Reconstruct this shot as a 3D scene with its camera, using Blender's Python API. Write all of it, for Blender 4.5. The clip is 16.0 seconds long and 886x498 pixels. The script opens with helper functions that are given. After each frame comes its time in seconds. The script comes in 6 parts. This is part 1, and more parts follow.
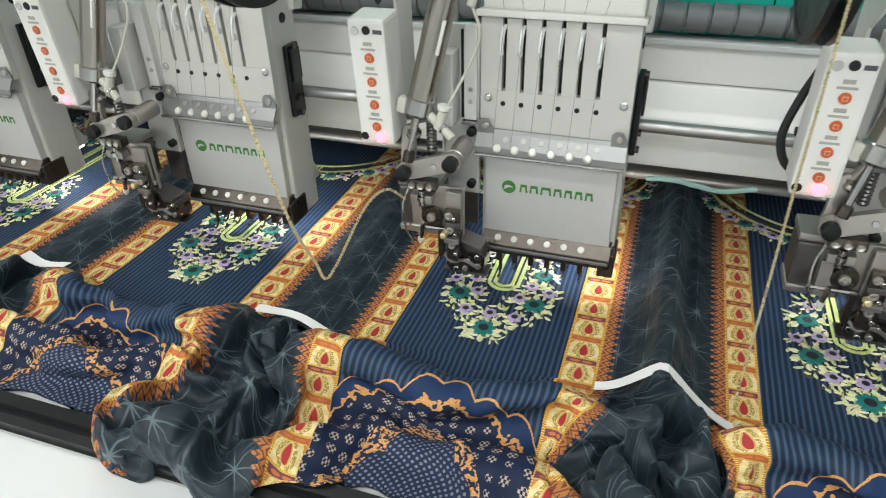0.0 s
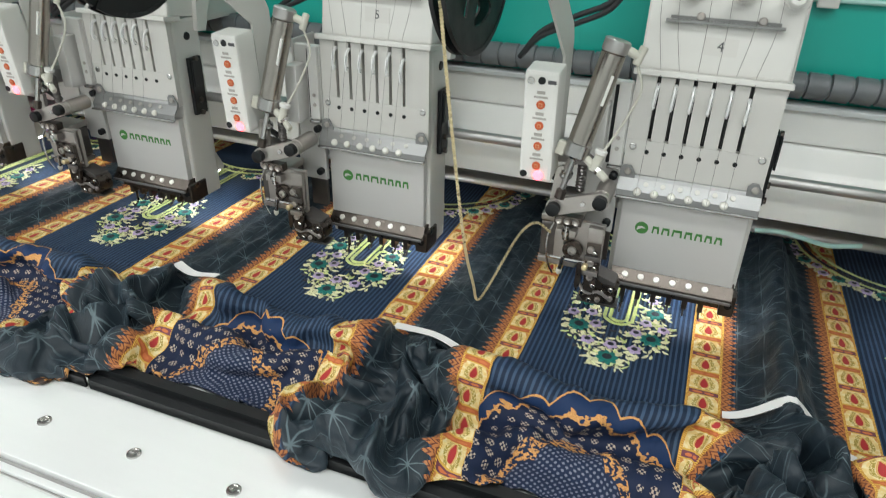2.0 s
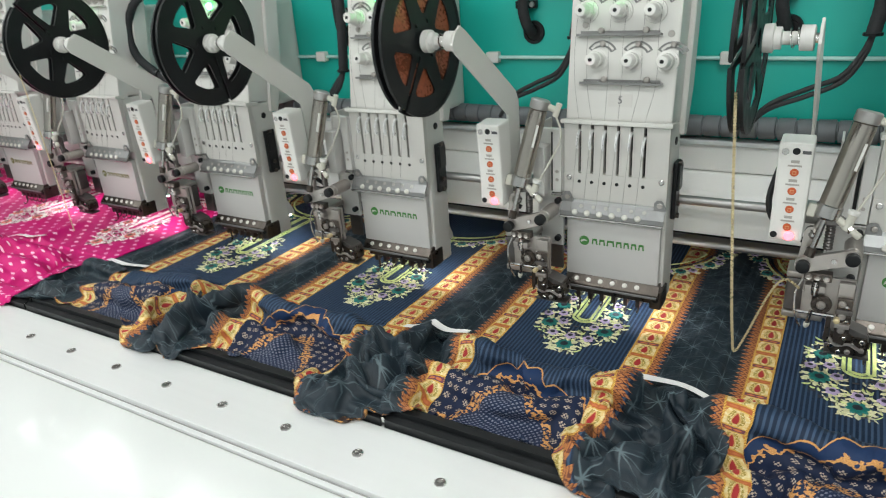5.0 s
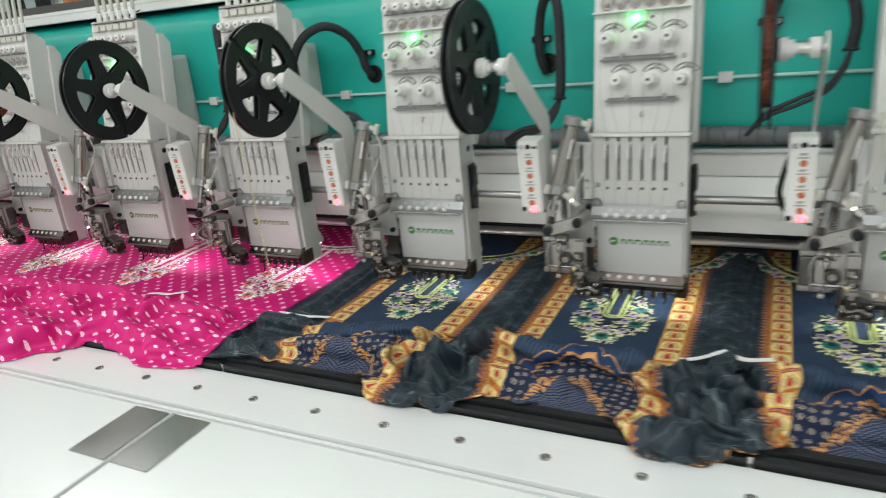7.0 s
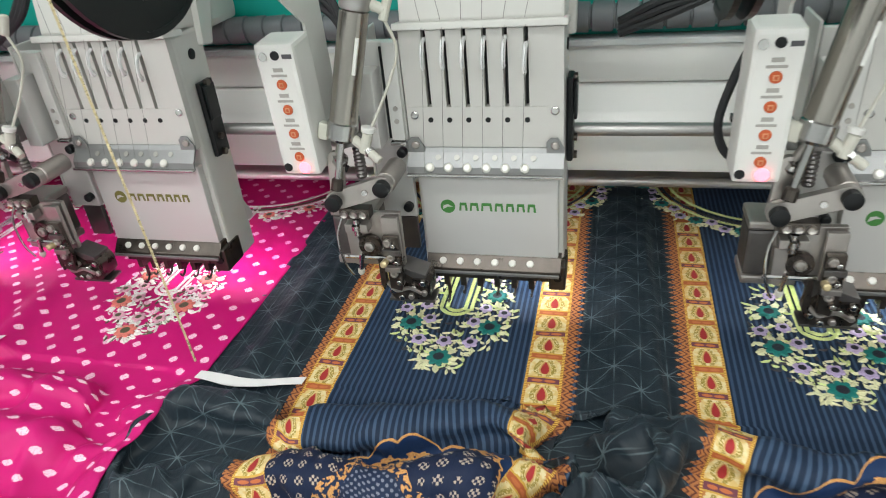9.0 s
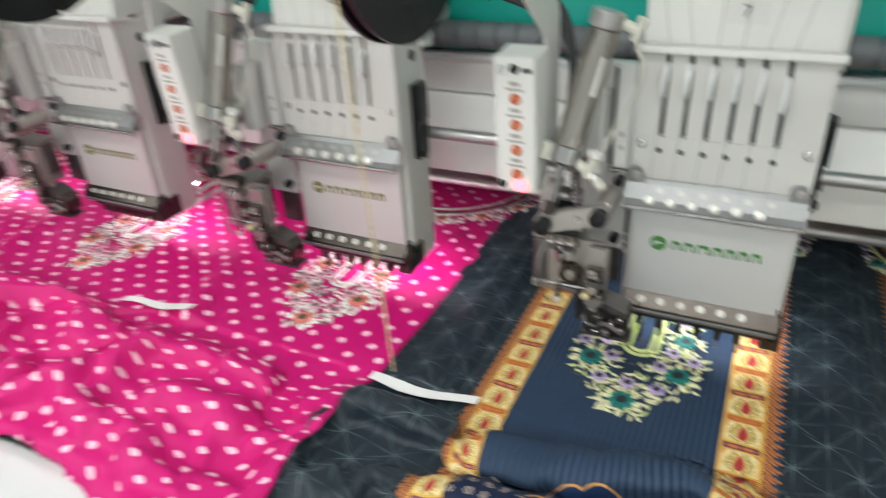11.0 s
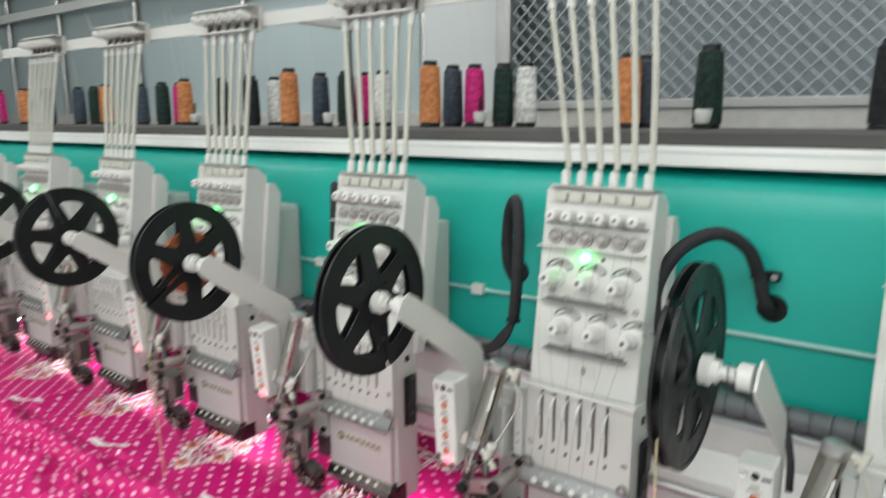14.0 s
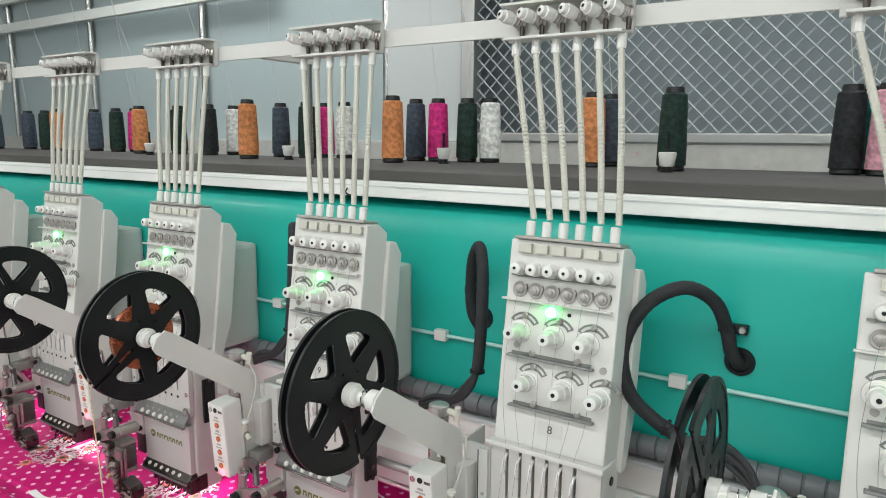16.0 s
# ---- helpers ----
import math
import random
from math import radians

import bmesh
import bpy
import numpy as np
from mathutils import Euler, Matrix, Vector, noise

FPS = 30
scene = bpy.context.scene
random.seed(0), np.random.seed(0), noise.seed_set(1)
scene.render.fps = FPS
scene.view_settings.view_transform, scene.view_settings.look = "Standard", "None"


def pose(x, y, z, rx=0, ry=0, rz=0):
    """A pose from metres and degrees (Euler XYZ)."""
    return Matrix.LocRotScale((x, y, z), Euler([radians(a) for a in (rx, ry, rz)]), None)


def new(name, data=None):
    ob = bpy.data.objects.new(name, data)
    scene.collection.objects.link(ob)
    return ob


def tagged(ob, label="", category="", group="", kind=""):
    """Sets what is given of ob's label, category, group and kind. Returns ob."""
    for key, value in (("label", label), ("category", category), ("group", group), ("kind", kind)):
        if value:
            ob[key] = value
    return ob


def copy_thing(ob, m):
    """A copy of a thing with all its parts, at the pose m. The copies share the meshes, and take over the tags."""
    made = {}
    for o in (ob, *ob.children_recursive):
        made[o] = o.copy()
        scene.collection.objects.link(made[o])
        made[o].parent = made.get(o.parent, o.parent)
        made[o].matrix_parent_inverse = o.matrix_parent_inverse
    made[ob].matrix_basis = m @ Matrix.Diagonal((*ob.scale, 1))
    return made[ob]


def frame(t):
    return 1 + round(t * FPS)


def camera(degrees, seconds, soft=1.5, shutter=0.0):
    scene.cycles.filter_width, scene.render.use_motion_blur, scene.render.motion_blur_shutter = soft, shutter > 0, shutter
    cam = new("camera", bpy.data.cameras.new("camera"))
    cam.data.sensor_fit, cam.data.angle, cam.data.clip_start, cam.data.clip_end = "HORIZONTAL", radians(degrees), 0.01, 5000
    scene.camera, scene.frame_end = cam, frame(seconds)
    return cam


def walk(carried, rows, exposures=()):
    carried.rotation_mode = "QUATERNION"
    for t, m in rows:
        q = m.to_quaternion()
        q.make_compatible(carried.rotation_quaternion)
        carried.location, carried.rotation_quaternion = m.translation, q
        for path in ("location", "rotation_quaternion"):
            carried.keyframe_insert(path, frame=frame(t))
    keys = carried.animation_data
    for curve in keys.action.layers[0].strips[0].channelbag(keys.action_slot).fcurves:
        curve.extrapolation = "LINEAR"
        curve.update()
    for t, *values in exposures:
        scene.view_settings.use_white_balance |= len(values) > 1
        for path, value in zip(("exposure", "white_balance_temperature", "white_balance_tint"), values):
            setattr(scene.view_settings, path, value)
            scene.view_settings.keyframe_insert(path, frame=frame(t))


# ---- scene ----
# World: x along the machine, y away from the operator, z up from the work table's top.
cam = camera(66.5, 16.0, 1.0, 0.5)
# seconds, eye x y z, yaw to the left, pitch up, roll
PATH = [
    (0.0, 0.114, -0.654, 0.510, 19.46, -32.83, -1.46),
    (0.5, 0.084, -0.652, 0.507, 19.20, -33.69, -0.76),
    (1.0, 0.073, -0.665, 0.507, 20.49, -33.36, -0.52),
    (1.5, 0.034, -0.716, 0.549, 22.96, -31.98, -1.78),
    (2.0, 0.001, -0.775, 0.523, 20.86, -28.44, 1.47),
    (2.5, -0.005, -0.783, 0.527, 20.47, -26.75, 1.44),
    (3.0, -0.030, -0.805, 0.521, 21.30, -26.04, 1.96),
    (3.5, -0.043, -0.806, 0.564, 24.03, -27.29, -0.32),
    (4.0, -0.075, -0.815, 0.570, 31.37, -27.10, -2.13),
    (6.5, -0.362, -1.126, 0.569, 28.42, -17.34, -5.77),
    (7.0, -0.592, -1.125, 0.558, 27.33, -18.90, -5.71),
    (7.5, -0.815, -1.069, 0.541, 21.27, -20.12, -5.75),
    (8.0, -0.954, -0.876, 0.523, 15.58, -24.28, -5.46),
    (10.5, -1.123, -0.546, 0.453, 18.80, -33.28, -3.20),
    (11.0, -1.164, -0.608, 0.494, 27.10, -29.64, -3.39),
    (11.5, -1.212, -0.721, 0.556, 34.53, -25.78, -3.19),
    (12.0, -1.219, -0.800, 0.594, 38.18, -21.78, -3.20),
    (12.5, -1.216, -0.821, 0.604, 41.76, -18.97, -3.89),
    (13.0, -1.225, -0.831, 0.627, 45.40, -17.56, -3.86),
    (13.5, -1.233, -0.840, 0.633, 43.57, -16.36, -1.99),
    (14.0, -1.239, -0.793, 0.708, 36.13, -10.86, -0.06),
    (14.5, -1.242, -0.774, 0.744, 32.80, -8.98, 0.43),
    (15.0, -1.244, -0.760, 0.749, 32.78, -8.81, 0.06),
    (15.5, -1.258, -0.767, 0.737, 32.56, -8.85, 0.50),
    (16.0, -1.260, -0.754, 0.747, 33.16, -9.33, 0.44),
]
walk(cam, [(t, pose(x, y, z, 90 + pitch, 0, yaw) @ pose(0, 0, 0, 0, 0, roll)) for t, x, y, z, yaw, pitch, roll in PATH],
     [(0, 0.12), (1.5, 0.08), (2.5, -0.06), (4, 0.0), (6.5, -0.22), (8, -0.1), (10.5, 0.2), (11, 0.05), (11.5, -0.28), (12, -0.2), (13, -0.1), (14.5, -0.07), (16, -0.06)])


# ---------------------------------------------------------------- light
world = bpy.data.worlds.new("room_air")
scene.world = world
world.use_nodes = True
world.node_tree.nodes["Background"].inputs["Color"].default_value = (0.86, 0.93, 1.0, 1)
world.node_tree.nodes["Background"].inputs["Strength"].default_value = 0.12
scene.view_settings.exposure = 0.0

P = 0.4            # distance from head to head
FIRST, LAST = 2, 17  # head numbers that are built
TEAL_Y = 0.20


def head_x(n):
    return -(n - 4) * P


def tube_lamp(x, y, z, length, power):
    data = bpy.data.lights.new("ceiling_lamp_light", "AREA")
    data.shape, data.size, data.size_y, data.energy = "RECTANGLE", length, 0.25, power
    data.color = (0.955, 1.0, 0.975)
    ob = new("ceiling_lamp_light", data)
    ob.matrix_world = pose(x, y, z)
    return ob


LAMPS = [(0.5, -1.2, 23), (-1.9, -1.2, 22), (-4.4, -1.2, 22), (0.5, -2.8, 36), (-1.9, -2.8, 34), (-4.4, -2.8, 34), (-0.8, 0.75, 9), (-3.4, 0.75, 10)]
for lx, ly, power in LAMPS:
    tube_lamp(lx, ly, 1.93, 1.9, power)


# ---------------------------------------------------------------- materials
class Nodes:
    """Short ways to write node expressions."""

    def __init__(self, name):
        self.m = bpy.data.materials.new(name)
        self.m.use_nodes = True
        self.t = self.m.node_tree
        self.bsdf = self.t.nodes["Principled BSDF"]

    def node(self, kind, **sets):
        n = self.t.nodes.new(kind)
        for k, v in sets.items():
            n.inputs[k].default_value = v
        return n

    def put(self, a, socket):
        if hasattr(a, "links"):
            self.t.links.new(a, socket)
        elif isinstance(a, tuple):
            socket.default_value = (*a, 1) if len(a) == 3 else a
        else:
            socket.default_value = a

    def math(self, op, a, b=0.0, c=0.0):
        n = self.t.nodes.new("ShaderNodeMath")
        n.operation = op
        for i, v in enumerate((a, b, c)):
            self.put(v, n.inputs[i])
        return n.outputs[0]

    def add(self, a, b): return self.math("ADD", a, b)
    def sub(self, a, b): return self.math("SUBTRACT", a, b)
    def mul(self, a, b): return self.math("MULTIPLY", a, b)
    def less(self, a, b): return self.math("LESS_THAN", a, b)
    def more(self, a, b): return self.math("GREATER_THAN", a, b)
    def absv(self, a): return self.math("ABSOLUTE", a)
    def fract(self, a): return self.math("FRACT", a)
    def sin(self, a): return self.math("SINE", a)
    def both(self, a, b): return self.math("MINIMUM", a, b)
    def either(self, a, b): return self.math("MAXIMUM", a, b)
    def wrap(self, a, lo, hi): return self.math("WRAP", a, hi, lo)
    def length(self, a, b): return self.math("SQRT", self.add(self.mul(a, a), self.mul(b, b)))
    def between(self, a, lo, hi): return self.both(self.more(a, lo), self.less(a, hi))

    def soft(self, a, lo, hi):
        n = self.t.nodes.new("ShaderNodeMapRange")
        n.interpolation_type = "SMOOTHSTEP"
        self.put(a, n.inputs[0])
        n.inputs[1].default_value, n.inputs[2].default_value = lo, hi
        return n.outputs[0]

    def mix(self, f, a, b):
        n = self.t.nodes.new("ShaderNodeMix")
        n.data_type = "RGBA"
        self.put(f, n.inputs[0])
        self.put(a, n.inputs[6])
        self.put(b, n.inputs[7])
        return n.outputs[2]

    def coords(self, kind="Object"):
        return self.t.nodes.new("ShaderNodeTexCoord").outputs[kind]

    def xyz(self, v):
        n = self.t.nodes.new("ShaderNodeSeparateXYZ")
        self.t.links.new(v, n.inputs[0])
        return n.outputs

    def vec(self, x, y, z=0.0):
        n = self.t.nodes.new("ShaderNodeCombineXYZ")
        for i, v in enumerate((x, y, z)):
            self.put(v, n.inputs[i])
        return n.outputs[0]

    def noise(self, v, scale, detail=3.0, rough=0.55):
        n = self.node("ShaderNodeTexNoise", Scale=scale, Detail=detail, Roughness=rough)
        if v is not None:
            self.t.links.new(v, n.inputs["Vector"])
        return n.outputs["Fac"]

    def voronoi(self, v, scale, feature="F1", rand=1.0):
        n = self.node("ShaderNodeTexVoronoi", Scale=scale, Randomness=rand)
        n.feature = feature
        self.t.links.new(v, n.inputs["Vector"])
        return n.outputs["Distance"]

    def stretch(self, v, sx, sy, sz):
        n = self.t.nodes.new("ShaderNodeMapping")
        n.inputs["Scale"].default_value = (sx, sy, sz)
        self.t.links.new(v, n.inputs["Vector"])
        return n.outputs[0]

    def bump(self, height, strength=0.3, dist=0.002):
        n = self.node("ShaderNodeBump", Strength=strength, Distance=dist)
        self.t.links.new(height, n.inputs["Height"])
        self.t.links.new(n.outputs[0], self.bsdf.inputs["Normal"])

    def done(self, color, rough=0.5, metal=0.0, **more):
        self.put(color, self.bsdf.inputs["Base Color"])
        self.put(rough, self.bsdf.inputs["Roughness"])
        self.put(metal, self.bsdf.inputs["Metallic"])
        for k, v in more.items():
            self.put(v, self.bsdf.inputs[k.replace("_", " ")])
        return self.m


def worn(name, color, rough=0.5, metal=0.0, grain=0.12, scale=40, stains=0.0, stain_color=(0.2, 0.16, 0.1), stretch=(1, 1, 1), bump=0.0, coat=0.0, gloss=0.5):
    """Paint, plastic or metal with grain at two scales and a few stains."""
    k = Nodes(name)
    v = k.stretch(k.coords(), *stretch)
    fine, broad = k.noise(v, scale, 4), k.noise(v, scale * 0.12, 3)
    tone = k.add(k.mul(k.sub(fine, 0.5), grain * 2), k.mul(k.sub(broad, 0.5), grain * 2))
    dark = tuple(c * (1 - grain) for c in color)
    light = tuple(min(1, c * (1 + grain)) for c in color)
    col = k.mix(k.add(0.5, k.mul(tone, 2.2)), dark, light)
    if stains:
        spots = k.soft(k.noise(v, scale * 0.35, 6, 0.7), 0.62, 0.74)
        col = k.mix(k.mul(spots, stains), col, stain_color)
    if bump:
        k.bump(fine, bump, 0.001)
    return k.done(col, k.add(rough, k.mul(tone, 0.5)), metal, Coat_Weight=coat, Specular_IOR_Level=gloss)


M = dict(
    enamel=worn("white_rail_enamel", (0.83, 0.825, 0.80), 0.4, grain=0.04, scale=14, stains=0.2, stain_color=(0.6, 0.57, 0.5), coat=0.15),
    white=worn("painted_casting", (0.615, 0.605, 0.575), 0.42, grain=0.07, scale=18, stains=0.35, stain_color=(0.5, 0.45, 0.36), coat=0.1),
    panel=worn("satin_cover_panel", (0.585, 0.57, 0.54), 0.4, 0.15, grain=0.07, scale=30, stains=0.35, stain_color=(0.45, 0.4, 0.33)),
    plate=worn("brushed_aluminium_plate", (0.62, 0.605, 0.59), 0.42, 0.30, grain=0.07, scale=60, stretch=(0.06, 1, 1), stains=0.15, stain_color=(0.3, 0.26, 0.22)),
    barrel=worn("brushed_steel_barrel", (0.40, 0.37, 0.335), 0.24, 1.0, grain=0.12, scale=60, stretch=(1, 1, 0.1), stains=0.3, stain_color=(0.16, 0.13, 0.11)),
    steel=worn("polished_steel", (0.48, 0.47, 0.46), 0.22, 1.0, grain=0.08, scale=50),
    dull=worn("oily_dark_steel", (0.10, 0.085, 0.075), 0.32, 0.9, grain=0.3, scale=90, stains=0.6, stain_color=(0.25, 0.13, 0.07)),
    zinc=worn("zinc_bracket", (0.44, 0.43, 0.42), 0.4, 0.8, grain=0.1, scale=60, stains=0.3, stain_color=(0.22, 0.18, 0.14)),
    oily=worn("oily_grey_steel", (0.16, 0.15, 0.145), 0.36, 0.85, grain=0.25, scale=70, stains=0.6, stain_color=(0.05, 0.035, 0.025)),
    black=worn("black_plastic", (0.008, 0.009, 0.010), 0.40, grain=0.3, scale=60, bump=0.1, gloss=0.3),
    rubber=worn("black_rubber_hose", (0.03, 0.031, 0.033), 0.6, grain=0.25, scale=200, bump=0.4, gloss=0.25),
    braid=worn("braided_sleeve", (0.024, 0.025, 0.027), 0.65, grain=0.4, scale=500, bump=0.6, gloss=0.25),
    conduit=worn("grey_spiral_wrap", (0.15, 0.16, 0.17), 0.5, grain=0.1, scale=80),
    teal=worn("teal_sheet_paint", (0.006, 0.39, 0.32), 0.42, grain=0.045, scale=7, stains=0.12, stain_color=(0.1, 0.3, 0.26), coat=0.08),
    plastic=worn("white_plastic", (0.68, 0.67, 0.64), 0.35, grain=0.04, scale=60),
    cream=worn("cream_rubber_tube", (0.52, 0.505, 0.44), 0.5, grain=0.08, scale=90),
    ceramic=worn("white_ceramic", (0.66, 0.64, 0.59), 0.15, grain=0.02),
    table=worn("white_table_laminate", (0.70, 0.715, 0.70), 0.22, grain=0.02, scale=12, stains=0.18, stain_color=(0.62, 0.62, 0.58), coat=0.2),
    alu=worn("brushed_aluminium_strip", (0.85, 0.855, 0.85), 0.36, 0.35, grain=0.07, scale=110, stretch=(0.008, 1, 1), stains=0.2, stain_color=(0.5, 0.5, 0.48)),
    pressed=worn("pressed_steel_sheet", (0.25, 0.25, 0.25), 0.36, 0.6, grain=0.12, scale=60, stretch=(0.2, 1, 1), stains=0.3, stain_color=(0.25, 0.23, 0.21)),
    gun=worn("grey_machined_steel", (0.42, 0.39, 0.365), 0.34, 0.85, grain=0.16, scale=70, stains=0.5, stain_color=(0.13, 0.10, 0.08)),
    cast=worn("machined_aluminium", (0.64, 0.63, 0.61), 0.4, 0.3, grain=0.08, scale=40, stretch=(1, 1, 0.2), stains=0.4, stain_color=(0.36, 0.33, 0.29)),
    smoke=worn("smoky_plastic_strip", (0.20, 0.20, 0.195), 0.16, grain=0.2, scale=60, stains=0.4, stain_color=(0.4, 0.39, 0.37)),
    check=worn("grey_check_disc", (0.36, 0.34, 0.315), 0.35, 0.35, grain=0.15, scale=90, stains=0.4, stain_color=(0.2, 0.18, 0.16)),
    strand=worn("pale_thread_strand", (0.60, 0.58, 0.54), 0.6),
    label=worn("grey_print", (0.07, 0.07, 0.075), 0.5),
    red=worn("red_button", (0.50, 0.09, 0.025), 0.4),
    green=worn("green_print", (0.055, 0.21, 0.045), 0.45),
    # green print with pink bounce light mixed into its colour
    olive=worn("pink_lit_green_print", (0.17, 0.16, 0.04), 0.4),
    shelf=worn("weathered_shelf_board", (0.085, 0.080, 0.076), 0.75, grain=0.35, scale=25, stretch=(0.15, 1, 1), stains=0.7, stain_color=(0.22, 0.205, 0.19), bump=0.3),
    wall=worn("grey_blue_wall", (0.42, 0.49, 0.50), 0.55, grain=0.07, scale=6, stains=0.12, stain_color=(0.42, 0.45, 0.46)),
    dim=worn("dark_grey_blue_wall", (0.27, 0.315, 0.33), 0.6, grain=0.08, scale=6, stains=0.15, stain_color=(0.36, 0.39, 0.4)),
    pipe=worn("pale_teal_pipe", (0.42, 0.66, 0.62), 0.4, grain=0.04),
    plaster=worn("rough_plaster_ledge", (0.50, 0.48, 0.455), 0.85, grain=0.24, scale=26, stains=0.9, stain_color=(0.46, 0.22, 0.14), bump=0.6),
    pale=worn("pale_wall_panel", (0.60, 0.62, 0.62), 0.6, grain=0.05, scale=10, stains=0.15, stain_color=(0.4, 0.4, 0.38)),
    ceiling=worn("ceiling_paint", (0.55, 0.55, 0.53), 0.8, grain=0.04),
    floor=worn("concrete_floor", (0.2, 0.2, 0.19), 0.6, grain=0.15, scale=8, stains=0.3),
    wire=worn("galvanised_wire", (0.40, 0.43, 0.445), 0.5, 0.3, grain=0.1, scale=60),
    chain=worn("gold_sequin_chain", (0.56, 0.46, 0.27), 0.3, 0.6, grain=0.2, scale=300),
    sequin=worn("copper_sequin_coil", (0.33, 0.09, 0.04), 0.3, 0.5, grain=0.4, scale=250),
    copper=worn("pale_orange_print", (0.62, 0.28, 0.14), 0.4),
    tag=worn("white_cloth_tag", (0.84, 0.83, 0.82), 0.8, grain=0.04, scale=300),
)


def glow(name, color, strength):
    k = Nodes(name)
    return k.done(tuple(color), 0.3, Emission_Color=tuple(color), Emission_Strength=strength)


M["led_green"] = glow("green_led", (0.05, 1.0, 0.14), 22)
M["led_red"] = glow("red_led", (1.0, 0.07, 0.09), 8)
M["led_white"] = glow("needle_lamp", (0.95, 0.97, 1.0), 42)
M["lamp"] = glow("fluorescent_diffuser", (0.97, 0.99, 1.0), 2.5)


def thread_material(name, color):
    k = Nodes(name)
    v = k.coords()
    x, y, z = k.xyz(v)
    a = k.math("ARCTAN2", y, x)
    wind = k.sin(k.add(k.mul(z, 2400), k.mul(a, 3)))
    # crossed windings: slanting blocks of light and dark
    lean_a = k.fract(k.add(k.mul(a, 3 / math.pi), k.mul(z, 20)))
    lean_b = k.fract(k.sub(k.mul(a, 3 / math.pi), k.mul(z, 31)))
    block = k.absv(k.sub(k.more(lean_a, 0.5), k.more(lean_b, 0.5)))
    rough_edge = k.noise(k.vec(k.add(k.mul(a, 2.2), k.mul(z, 18)), k.mul(z, 90)), 1.0, 1.0)
    facet = k.add(k.mul(block, 0.05), k.mul(rough_edge, 0.95))
    col = k.mix(k.soft(facet, 0.30, 0.72), tuple(c * 0.72 for c in color), tuple(min(1, c * 1.2 + 0.01) for c in color))
    k.bump(k.add(wind, k.mul(block, 2.0)), 0.3, 0.0006)
    return k.done(col, 0.55, Specular_IOR_Level=0.25)


THREADS = dict(
    orange=thread_material("orange_thread", (0.62, 0.235, 0.085)), slate=thread_material("slate_thread", (0.05, 0.068, 0.095)),
    pink=thread_material("magenta_thread", (0.62, 0.02, 0.20)), green=thread_material("dark_green_thread", (0.007, 0.028, 0.020)),
    white=thread_material("white_thread", (0.75, 0.75, 0.72)), teal=thread_material("teal_thread", (0.0, 0.22, 0.18)),
    rose=thread_material("pale_pink_thread", (0.66, 0.33, 0.40)), black=thread_material("black_thread", (0.012, 0.014, 0.016)))


